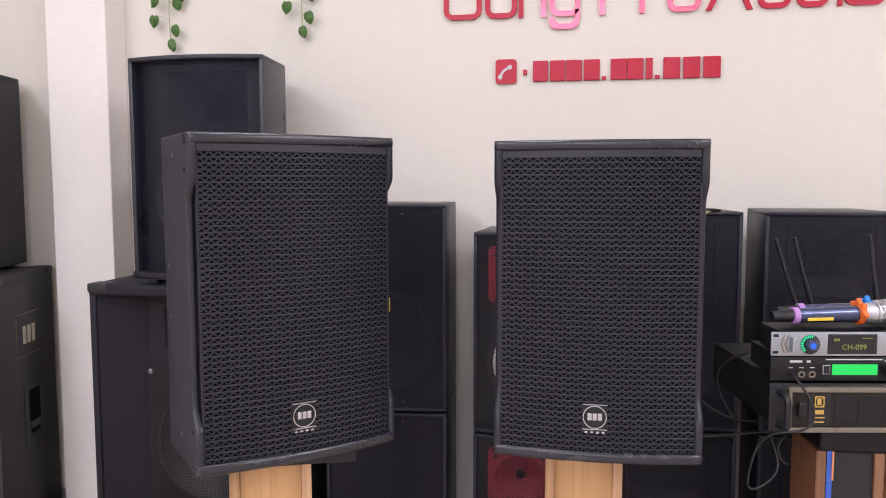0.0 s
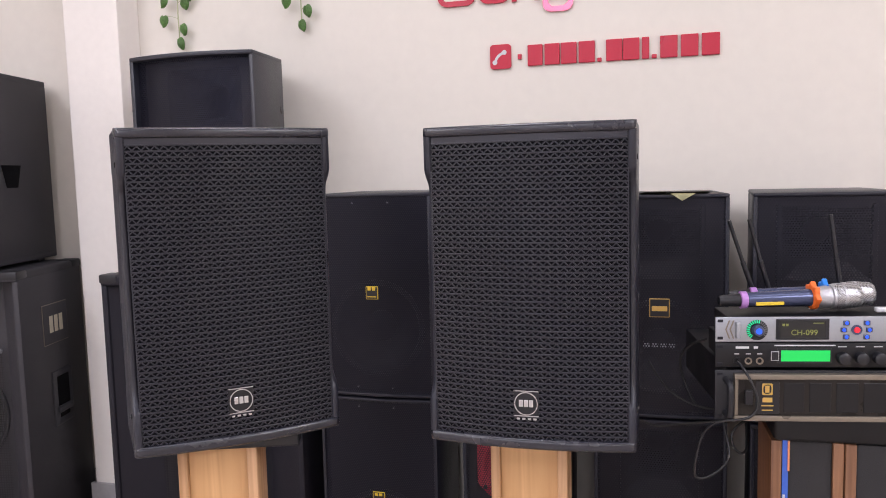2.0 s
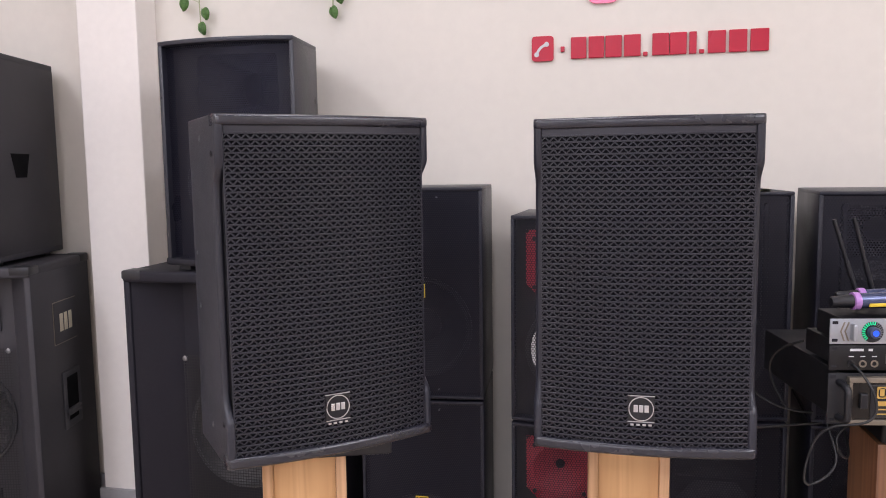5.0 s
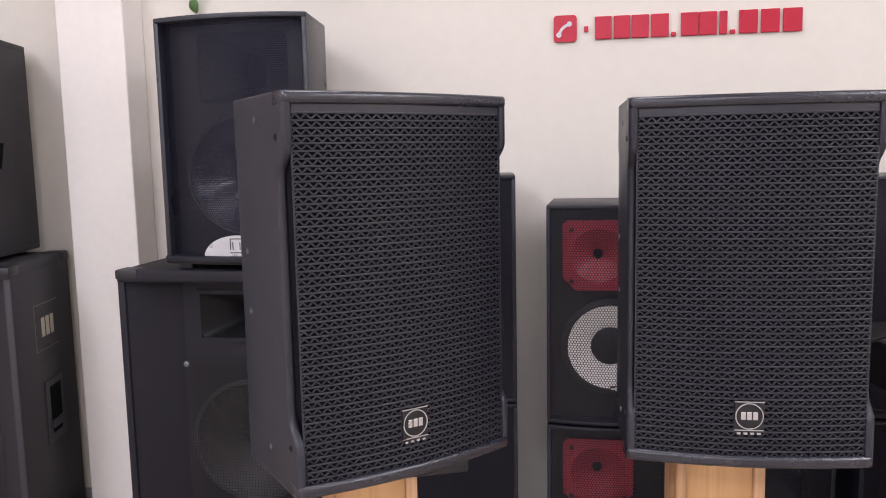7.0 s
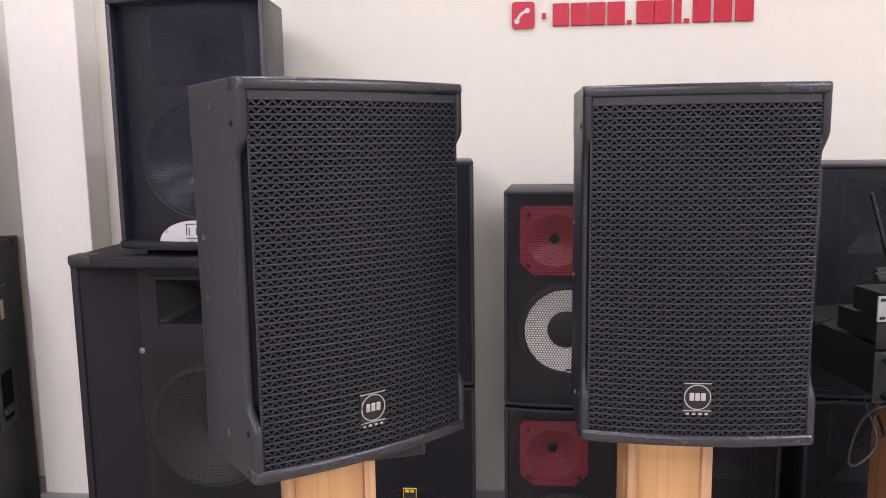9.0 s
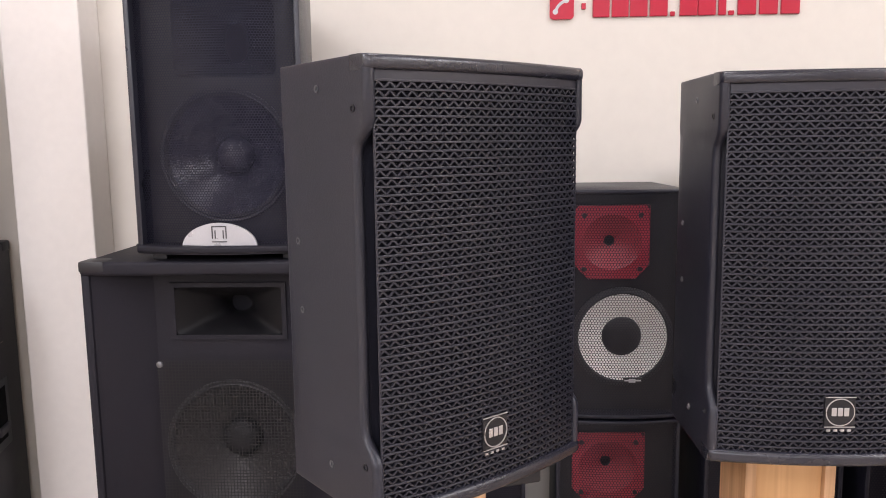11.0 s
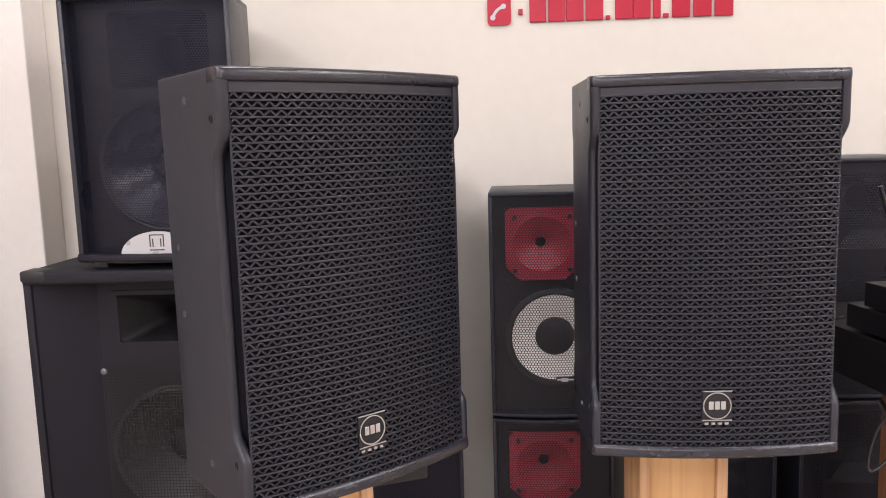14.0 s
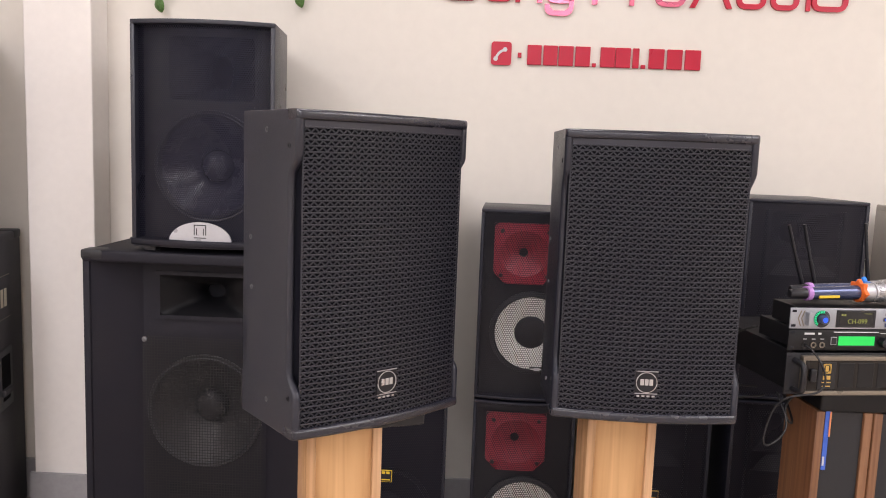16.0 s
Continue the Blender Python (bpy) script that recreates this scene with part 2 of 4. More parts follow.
# ---- building helpers ----
def part(name, bm, material, parent=None, label="", smooth=False):
    """Link a bmesh as one mesh object under a thing or a part."""
    me = bpy.data.meshes.new(name)
    bm.normal_update()
    bm.to_mesh(me)
    bm.free()
    me.materials.append(material)
    if smooth:
        me.polygons.foreach_set("use_smooth", [True] * len(me.polygons))
        me.set_sharp_from_angle(angle=radians(38))
    ob = new(name, me)
    if parent:
        ob.parent = parent
    return tagged(ob, label)


def thing(name, m, label, category, group="", kind=""):
    ob = new(name)
    ob.empty_display_size = 0.05
    ob.matrix_world = m
    return tagged(ob, label, category, group, kind)


def block(bm, x0, x1, y0, y1, z0, z1, bevel=0.0, seg=2):
    """A box between two corners, its edges rounded."""
    r = bmesh.ops.create_cube(bm, size=1, matrix=Matrix.LocRotScale(((x0 + x1) / 2, (y0 + y1) / 2, (z0 + z1) / 2), None, (x1 - x0, y1 - y0, z1 - z0)))
    if bevel:
        edges = list({e for v in r["verts"] for e in v.link_edges})
        bmesh.ops.bevel(bm, geom=edges, offset=bevel, segments=seg, affect="EDGES", profile=0.5)
    return bm


def one_block(*a, **k):
    return block(bmesh.new(), *a, **k)


def slab(outline, z0, z1, bevel=0.0, seg=2, axis="z"):
    """An outline drawn up from z0 to z1; axis 'y' stands it up, facing -y, with z0 and z1 as depths."""
    bm = bmesh.new()
    lo, hi = [], []
    for u, v in outline:
        lo.append(bm.verts.new((u, v, z0) if axis == "z" else (u, z0, v)))
        hi.append(bm.verts.new((u, v, z1) if axis == "z" else (u, z1, v)))
    n = len(lo)
    caps = [bm.faces.new(lo), bm.faces.new(hi)]
    for i in range(n):
        bm.faces.new((lo[i], lo[(i + 1) % n], hi[(i + 1) % n], hi[i]))
    bmesh.ops.recalc_face_normals(bm, faces=bm.faces)
    if bevel:
        edges = list({e for f in caps for e in f.edges} | {e for e in bm.edges if e.calc_face_angle(0) > 0.5})
        bmesh.ops.bevel(bm, geom=edges, offset=bevel, segments=seg, affect="EDGES", profile=0.5)
    return bm


def lathe(profile, cx=0.0, cz=0.0, n=40, bm=None):
    """Turn (radius, depth) pairs round an axis that runs along y."""
    bm = bm or bmesh.new()
    rings = []
    for r, y in profile:
        if r < 1e-5:
            rings.append([bm.verts.new((cx, y, cz))])
        else:
            rings.append([bm.verts.new((cx + r * math.cos(2 * math.pi * i / n), y, cz + r * math.sin(2 * math.pi * i / n))) for i in range(n)])
    for a, b in zip(rings, rings[1:]):
        for i in range(n):
            j = (i + 1) % n
            if len(a) == 1 and len(b) > 1:
                bm.faces.new((a[0], b[i], b[j]))
            elif len(b) == 1 and len(a) > 1:
                bm.faces.new((a[i], b[0], a[j]))
            elif len(a) > 1:
                bm.faces.new((a[i], b[i], b[j], a[j]))
    bmesh.ops.recalc_face_normals(bm, faces=bm.faces)
    return bm


def tube(points, radius, name, material, parent=None, label="", res=3):
    """A round cable or rod along a smooth curve, as a mesh."""
    cu = bpy.data.curves.new(name, "CURVE")
    cu.dimensions, cu.bevel_depth, cu.bevel_resolution, cu.use_fill_caps = "3D", radius, res, True
    sp = cu.splines.new("NURBS" if len(points) > 2 else "POLY")
    sp.points.add(len(points) - 1)
    for p, q in zip(sp.points, points):
        p.co = (*q, 1)
    sp.use_endpoint_u, sp.order_u = True, min(4, len(points))
    tmp = bpy.data.objects.new("tmp", cu)
    me = bpy.data.meshes.new_from_object(tmp)
    bpy.data.objects.remove(tmp)
    me.name = name
    me.materials.clear()
    me.materials.append(material)
    me.polygons.foreach_set("use_smooth", [True] * len(me.polygons))
    ob = new(name, me)
    if parent:
        ob.parent = parent
    return tagged(ob, label)


def lettering(text, size, m, material, parent, name="display_text"):
    cu = bpy.data.curves.new(name, "FONT")
    cu.body, cu.size, cu.extrude = text, size, 0.0002
    cu.align_x, cu.align_y = "CENTER", "CENTER"
    tmp = bpy.data.objects.new("tmp", cu)
    me = bpy.data.meshes.new_from_object(tmp)
    bpy.data.objects.remove(tmp)
    me.materials.clear()
    me.materials.append(material)
    ob = new(name, me)
    ob.parent, ob.matrix_basis = parent, m
    return ob


def sheet(x0, x1, z0, z1, y, bow=0.0, n=16):
    """An upright sheet, bowed towards -y in the middle."""
    bm = bmesh.new()
    cols = []
    for i in range(n + 1):
        u = i / n
        x = x0 + (x1 - x0) * u
        yy = y - bow * (1 - (2 * u - 1) ** 2)
        cols.append((bm.verts.new((x, yy, z0)), bm.verts.new((x, yy, z1))))
    for a, b in zip(cols, cols[1:]):
        bm.faces.new((a[0], b[0], b[1], a[1]))
    return bm


def arc(cx, cz, r, a0, a1, n):
    return [(cx + r * math.cos(radians(a0 + (a1 - a0) * i / n)), cz + r * math.sin(radians(a0 + (a1 - a0) * i / n))) for i in range(n + 1)]


def bowed(w, y0, y1, bow, back_w=None, n=14, straight=None):
    """The plan of a cabinet: bowed front at y0, back at y1."""
    back_w = back_w or w
    pts = [(-w / 2 + w * i / n, y0 - bow * (1 - (2 * i / n - 1) ** 2)) for i in range(n + 1)]
    if straight:
        pts += [(w / 2, straight)]
    pts += [(back_w / 2, y1), (-back_w / 2, y1)]
    if straight:
        pts += [(-w / 2, straight)]
    return pts


def woofer(parent, cx, cz, y, r, cone, cap_mat, depth=0.06, cap=0.33):
    part("surround", lathe([(r, y), (r, y - 0.005), (r * 0.985, y - 0.007), (r * 0.95, y - 0.005), (r * 0.93, y - 0.008), (r * 0.90, y - 0.004), (r * 0.88, y + 0.001)], cx, cz, 56), RUBBER, parent, smooth=True)
    part("cone", lathe([(r * 0.88, y + 0.001), (r * 0.62, y + depth * 0.5), (r * cap, y + depth)], cx, cz, 56), cone, parent, smooth=True)
    part("dust_cap", lathe([(r * cap, y + depth), (r * cap * 0.97, y + depth * 0.8), (r * cap * 0.7, y + depth * 0.58), (r * cap * 0.35, y + depth * 0.48), (0, y + depth * 0.45)], cx, cz, 32), cap_mat, parent, smooth=True)


def flare(parent, cx, cz, w, h, y, depth, tw, th, material, name="horn", n=6, label=""):
    """A horn mouth that narrows to its throat in a smooth curve, with a flange."""
    bm = bmesh.new()
    rings = []
    k = 12
    for i in range(n + 1):
        u = i / n
        s = (1 - u) ** 1.8
        a, b = tw + (w - tw) * s, th + (h - th) * s
        e = 2 + 10 * s
        ring = []
        for j in range(4 * k):
            t = 2 * math.pi * (j + 0.5) / (4 * k)
            c, q = math.cos(t), math.sin(t)
            ring.append(bm.verts.new((cx + a / 2 * math.copysign(abs(c) ** (2 / e), c), y + depth * u, cz + b / 2 * math.copysign(abs(q) ** (2 / e), q))))
        rings.append(ring)
    for a, b in zip(rings, rings[1:]):
        for j in range(4 * k):
            bm.faces.new((a[j], b[j], b[(j + 1) % (4 * k)], a[(j + 1) % (4 * k)]))
    bmesh.ops.recalc_face_normals(bm, faces=bm.faces)
    # throat cap painted dark for the shade deep in the horn
    part("throat", lathe([(max(tw, th) / 2, y + depth), (max(tw, th) / 2, y + depth + 0.02), (0, y + depth + 0.02)], cx, cz, 20), VOID_SHADE, parent)
    return part(name, bm, material, parent, label, smooth=True)


# ---- the room ----
WALL_Y = 2.48


def slab_thing(name, x0, x1, y0, y1, z0, z1, material, label, bevel=0.0):
    return tagged(part(name, one_block(x0, x1, y0, y1, z0, z1, bevel), material), label, name.split("_")[0], "", "structure")


slab_thing("floor", -3.2, 3.2, -6.2, 2.6, -0.1, 0.0, FLOOR, "brown glossy tiled shop floor, paled to bounce light upward")
# ceiling and south, west, east walls are unseen, added to close the room
slab_thing("ceiling", -3.2, 3.2, -6.2, 2.6, 3.2, 3.3, CEIL, "plain white ceiling of the shop")
slab_thing("wall_north", -3.2, 3.2, WALL_Y, 2.6, 0.0, 3.2, PAINT, "cream painted wall with faint scuffs")
slab_thing("wall_south", -3.2, 3.2, -6.2, -6.1, 0.0, 3.2, UNSEEN_GREY, "unseen wall added to close the room, greyed to dull reflections")
slab_thing("wall_west", -3.2, -3.1, -6.1, WALL_Y, 0.0, 3.2, PAINT, "cream painted wall")
slab_thing("wall_east", 3.1, 3.2, -6.1, WALL_Y, 0.0, 3.2, PAINT, "cream painted wall")
slab_thing("pillar", -1.7485, -1.528, 2.365, WALL_Y, 0.0, 3.2, PILLAR, "white painted pillar against the wall", 0.004)
slab_thing("baseboard", -1.516, 3.1, 2.468, WALL_Y, 0.0, 0.142, TILE, "grey tile skirting along the wall")
slab_thing("baseboard", -1.7605, -1.516, 2.353, 2.365, 0.0, 0.142, TILE, "grey tile skirting round the pillar")
slab_thing("baseboard", -3.1, -1.7605, 2.468, WALL_Y, 0.0, 0.142, TILE, "grey tile skirting along the wall")


# ---- the pair of loudspeakers in front ----
SW, SH, CHEEK = 0.357, 0.549, 0.0145


def triangle_grille(w, z0, z1, y, bow, rows, cells, bar=0.0027, thick=0.0026):
    """Steel sheet punched into rows of triangles, bowed forward."""
    verts, faces = [], []
    half = w / 2

    def depth(x):
        return y - bow * (1 - (x / half) ** 2)

    def quad(a, b, c, d):
        k = len(verts)
        for px, pz in (a, b, c, d):
            verts.append((px, depth(px), pz))
        for px, pz in (a, b, c, d):
            verts.append((px, depth(px) + thick, pz))
        faces.extend([(k, k + 1, k + 2, k + 3), (k, k + 4, k + 5, k + 1), (k + 1, k + 5, k + 6, k + 2), (k + 2, k + 6, k + 7, k + 3), (k + 3, k + 7, k + 4, k)])

    def rail(a, b, z):
        # a rounded bar: its shoulders slope back
        k = len(verts)
        cut = ((-0.5, thick), (-0.5, 0.0008), (-0.42, 0.0002), (-0.26, 0), (0.26, 0), (0.42, 0.0002), (0.5, 0.0008), (0.5, thick))
        for px in (a, b):
            for f, back in cut:
                verts.append((px, depth(px) + back, z + f * bar))
        for i in range(7):
            faces.append((k + i, k + 8 + i, k + 9 + i, k + 1 + i))

    pitch, step = (z1 - z0) / rows, w / cells
    for r in range(rows + 1):
        z = z0 + r * pitch
        for i in range(12):
            a, b = -half + w * i / 12, -half + w * (i + 1) / 12
            rail(a, b, z)
    y, thick = y + 0.0007, thick - 0.0007
    s = bar * 0.52
    for r in range(rows):
        lo, hi = z0 + r * pitch + bar / 2, z0 + (r + 1) * pitch - bar / 2
        for c in range(cells):
            a = -half + c * step
            m, b = a + step / 2, a + step
            quad((max(a - s, -half), lo), (a + s, lo), (m + s, hi), (m - s, hi))
            quad((m - s, hi), (m + s, hi), (min(b + s, half), lo), (b - s, lo))
    for a in (-half, half - 0.0022):
        quad((a, z0), (a + 0.0022, z0), (a + 0.0022, z1), (a, z1))
    me = bpy.data.meshes.new("grille")
    me.from_pydata(verts, [], faces)
    me.materials.append(GRILLE)
    return me


def bowed_rim(half, z0, z1, y, back, bow, r=0.0066, corner=0.0085):
    """A bar with rounded front edges and ends, bowed forward in the middle."""
    cut = [(back, z0)] + [(r - r * math.sin(radians(u)), z0 + r - r * math.cos(radians(u))) for u in (0, 18, 36, 54, 72, 90)]
    cut += [(r - r * math.cos(radians(u)), z1 - r + r * math.sin(radians(u))) for u in (0, 18, 36, 54, 72, 90)] + [(back, z1)]
    flat = half - corner
    bend = [flat + corner * math.sin(radians(u)) for u in (20, 40, 60, 75, 90)]
    xs = [-x for x in reversed(bend)] + [flat * (i / 10 - 1) for i in range(21)] + bend
    bm = bmesh.new()
    rings = []
    for x in xs:
        over = max(0.0, abs(x) - flat)
        front = y - bow * (1 - (x / half) ** 2) + corner - math.sqrt(max(0.0, corner ** 2 - over ** 2))
        rings.append([bm.verts.new((x, back if d == back else front + d, z)) for d, z in cut])
    k = len(cut)
    for a, b in zip(rings, rings[1:]):
        for i in range(k):
            bm.faces.new((a[i], a[(i + 1) % k], b[(i + 1) % k], b[i]))
    bm.faces.new(rings[0]), bm.faces.new(rings[-1])
    bmesh.ops.recalc_face_normals(bm, faces=bm.faces)
    return bm


def stage_speaker(m, label):
    top = thing("loudspeaker", m, label, "loudspeaker", "pair of matching stage loudspeakers")
    bow, half = 0.017, SW / 2
    inner = half - CHEEK
    # shell behind the front
    part("cabinet", slab([(-half + 0.0005, 0.199), (-inner - 0.006, 0.03), (inner + 0.006, 0.03), (half - 0.0005, 0.199), (0.085, 0.300), (-0.085, 0.300)], 0.0006, SH - 0.0006, 0.003), CRATE, top, smooth=True)
    # top and bottom rims, bowed with the grille
    for nm, z0, z1 in (("top_rim", SH - 0.0175, SH), ("bottom_rim", 0.0, 0.019)):
        part(nm, bowed_rim(half, z0, z1, -0.0008, 0.032, bow + 0.0012), EDGE, top, "rounded black moulded rim", smooth=True)
    # cheeks: full at the corners, stepped back between them
    levels = [(0.0002, 0.0020, 0.0010), (0.0010, 0.0008, 0.0003), (0.003, 0.0, 0), (0.009, 0.000, 0), (0.072, 0.000, 0), (0.080, 0.003, 0.0004), (0.088, 0.010, 0.001), (0.097, 0.020, 0.001), (0.104, 0.0245, 0.001), (0.116, 0.026, 0.001),
              (SH - 0.116, 0.026, 0.001), (SH - 0.104, 0.0245, 0.001), (SH - 0.097, 0.020, 0.001), (SH - 0.088, 0.010, 0.001), (SH - 0.079, 0.003, 0.0004), (SH - 0.071, 0.000, 0), (SH - 0.009, 0.000, 0), (SH - 0.003, 0.0, 0), (SH - 0.0010, 0.0008, 0.0003), (SH - 0.0002, 0.0020, 0.0010)]
    for side in (-1, 1):
        bm = bmesh.new()
        rings = []
        for z, yf, ins in levels:
            xo, xi, r, q = half - 0.0002 - ins, inner + 0.0005, 0.0085, 0.0035
            ring = [(xi + q - q * math.cos(radians(u)), yf + q - q * math.sin(radians(u))) for u in (0, 30, 60, 90)]
            ring += [(xo - r + r * math.sin(radians(u)), yf + r - r * math.cos(radians(u))) for u in (0, 18, 36, 54, 72, 90)] + [(xo, 0.2), (xi, 0.2)]
            rings.append([bm.verts.new((side * x, y, z)) for x, y in ring])
        for a, b in zip(rings, rings[1:]):
            for i in range(12):
                bm.faces.new((a[i], a[(i + 1) % 12], b[(i + 1) % 12], b[i]))
        bm.faces.new(rings[0]), bm.faces.new(rings[-1])
        bmesh.ops.recalc_face_normals(bm, faces=bm.faces)
        cheek = part("side_panel", bm, CRATE, top, "textured black side with stepped corners", smooth=True)
        for y, z in ((0.107, 0.516), (0.027, 0.490), (0.169, 0.327), (0.164, 0.237), (0.100, 0.047), (0.020, 0.069)):
            ins = 0.001 if 0.09 < z < SH - 0.1 else 0.0
            s = lathe([(0.0048, 0.0), (0.0048, -0.0012), (0.0030, -0.0012), (0.0024, 0.0015), (0, 0.0015)], n=12)
            bmesh.ops.transform(s, matrix=Matrix.Translation((side * (half - ins), y, z)) @ Matrix.Rotation(radians(90 * side), 4, "Z"), verts=s.verts)
            part("screw", s, STEEL if y > 0.05 else BLACK, cheek)
    # front: solid band, foam and the punched grille
    part("grille_band", sheet(-inner, inner, SH - 0.0285, SH - 0.0165, 0.0035, bow), GRILLE, top)
    foam = sheet(-inner - 0.0018, inner + 0.0018, 0.018, SH - 0.018, 0.0078, bow)
    part("foam", foam, FOAM, top, "dark grey foam behind the grille")
    g = new("grille", stage_speaker.mesh)
    g.parent = top
    tagged(g, "black steel grille punched with rows of triangles")
    # the badge is drawn as plain shapes
    by = 0.004 - bow - 0.001
    badge = part("badge", one_block(-0.024, 0.018, by - 0.002, by + 0.004, 0.059, 0.101, 0.001), BLACK, top, "square black badge with a silver ring")
    part("ring", lathe([(0.0200, by - 0.0022), (0.0200, by - 0.0032), (0.0186, by - 0.0032), (0.0186, by - 0.0022)], -0.003, 0.080, 40), BADGE_INK, badge)
    for k in range(3):
        part("bar", one_block(-0.0150 + k * 0.0085, -0.0080 + k * 0.0085, by - 0.0034, by - 0.002, 0.0745, 0.0865, 0.0008), BADGE_INK, badge)
    for zz in (0.0585, 0.1015):
        part("bar", one_block(-0.024, 0.018, by - 0.0026, by - 0.001, zz - 0.0006, zz + 0.0006), BADGE_INK, badge)
    # a row of small marks under the badge
    for k in range(4):
        part("mark", one_block(-0.0195 + k * 0.0095, -0.0145 + k * 0.0095, by - 0.0010, by + 0.004, 0.0515, 0.0545), BADGE_INK, badge)
    return top


stage_speaker.mesh = triangle_grille(SW - 2 * CHEEK + 0.005, 0.0156, SH - 0.0285, 0.003, 0.017, 51, 24)
YAW_A = 40.5
LEFT_FRONT, RIGHT_FRONT = (-0.4525, 1.2275), (0.0405, 1.325)
stage_speaker(pose(*LEFT_FRONT, 0.7825, 0, 0, YAW_A), "black stage loudspeaker with triangle grille, turned aside on an oak pedestal")
stage_speaker(pose(*RIGHT_FRONT, 0.7745, 0, 0, 0.0), "black stage loudspeaker with triangle grille, facing ahead on an oak pedestal")


def pedestal(m, h=0.7565, depth=0.11):
    top = thing("speaker_pedestal", m, "slim light oak pedestal with a recessed pale front panel", "pedestal", "oak pedestals under the loudspeakers")
    w = 0.142
    for s in (-1, 1):
        part("side_board", one_block(*sorted((s * w / 2, s * (w / 2 - 0.018))), 0.0, depth, 0.0, h, 0.003), OAK, top, smooth=True)
    part("front_panel", one_block(-w / 2 + 0.0185, w / 2 - 0.0185, 0.010, 0.026, 0.0, h), OAK_PALE, top)
    part("top_board", one_block(-w / 2 + 0.0185, w / 2 - 0.0185, 0.0265, depth, h - 0.02, h), OAK, top)
    plate = tagged(part("mounting_plate", one_block(-0.13, 0.13, -0.01, 0.17, 0.0, 0.024, 0.004), BLACK), "flat black plate between pedestal and loudspeaker", "plate")
    plate.matrix_world = m @ pose(0.02, 0, h + 0.001)
    return top


pedestal(pose(-0.522, 1.25, 0, 0, 0, 20))
pedestal(pose(0.022, 1.42, 0, 0, 0, 2), 0.7485)


# ---- boxed loudspeakers along the wall ----
def shell(top, w, h, d, material, bow=0.0, back_w=None, t=0.018, front=0.0):
    """Top, bottom, sides and back of a cabinet whose front stands open."""
    back_w = back_w or w
    c = bmesh.new()
    for z0, z1 in ((0.0, t), (h - t, h)):
        b = slab(bowed(w, front, d, bow, back_w), z0, z1, 0.003)
        me = bpy.data.meshes.new("tmp")
        b.to_mesh(me)
        b.free()
        c.from_mesh(me)
        bpy.data.meshes.remove(me)
    for s in (-1, 1):
        o = [(s * w / 2, front), (s * back_w / 2, d), (s * (back_w / 2 - t), d), (s * (w / 2 - t), front)]
        b = slab(o, t * 0.9, h - t * 0.9, 0.002)
        me = bpy.data.meshes.new("tmp")
        b.to_mesh(me)
        b.free()
        c.from_mesh(me)
        bpy.data.meshes.remove(me)
    block(c, -back_w / 2 + t, back_w / 2 - t, d - t, d, t, h - t)
    part("cabinet", c, material, top, smooth=True)


def baffle(top, x0, x1, y, material, bands):
    """An upright board in bands from the bottom up, each (z0, z1, hole): a hole is None, (cx, cz, r) or (cx, cz, w, h)."""
    bm = bmesh.new()
    for z0, z1, hole in bands:
        if not hole:
            bm.faces.new([bm.verts.new((x, y, z)) for x, z in ((x0, z0), (x1, z0), (x1, z1), (x0, z1))])
            continue
        cx, cz = hole[:2]
        turns = [2 * math.pi * k / 48 for k in range(48)] + [math.atan2(z - cz, x - cx) % (2 * math.pi) for x in (x0, x1) for z in (z0, z1)]
        outer, inner = [], []
        for t in sorted(set(round(v, 5) for v in turns)):
            c, q = math.cos(t), math.sin(t)
            f = min(((x1 if c > 0 else x0) - cx) / c if abs(c) > 1e-6 else 9, ((z1 if q > 0 else z0) - cz) / q if abs(q) > 1e-6 else 9)
            g = hole[2] if len(hole) == 3 else min(hole[2] / 2 / max(abs(c), 1e-6), hole[3] / 2 / max(abs(q), 1e-6))
            outer.append(bm.verts.new((cx + f * c, y, cz + f * q)))
            inner.append(bm.verts.new((cx + g * c, y, cz + g * q)))
        for k in range(len(outer)):
            n = (k + 1) % len(outer)
            bm.faces.new((outer[k], outer[n], inner[n], inner[k]))
    part("baffle", bm, material, top)


def plain_badge(top, cx, cz, w, h, y, field, ink):
    b = part("badge", one_block(cx - w / 2, cx + w / 2, y - 0.004, y, cz - h / 2, cz + h / 2, 0.001), ink, top, "small plain badge")
    part("field", one_block(cx - w / 2 + 0.002, cx + w / 2 - 0.002, y - 0.0048, y - 0.0038, cz - h / 2 + 0.002, cz + h / 2 - 0.002), field, b)
    return b


def two_way(name, m, w, h, d, label, group, woof, horn, grille, bow=0.012, cone=CONE_DARK):
    top = thing(name, m, label, "loudspeaker", group)
    shell(top, w, h, d, MATTE, bow, w * 0.86, 0.010)
    split = woof[1] + woof[2] + 0.012
    upper = (split, h - 0.010, (horn[0], horn[1], horn[2] * 0.98, horn[3] * 0.96) if horn else None)
    baffle(top, -w / 2 + 0.010, w / 2 - 0.010, 0.03, BLACK, [(0.010, split, (woof[0], woof[1], woof[2] * 0.95)), upper])
    woofer(top, woof[0], woof[1], 0.03, woof[2], cone, CONE_DARK, 0.04)
    if horn:
        flare(top, horn[0], horn[1], horn[2], horn[3], 0.028, 0.09, 0.07, 0.06, CONE_DARK)
    part("grille", sheet(-w / 2 + 0.010, w / 2 - 0.010, 0.010, h - 0.010, 0.004, bow), grille, top, "punched black steel grille")
    return top


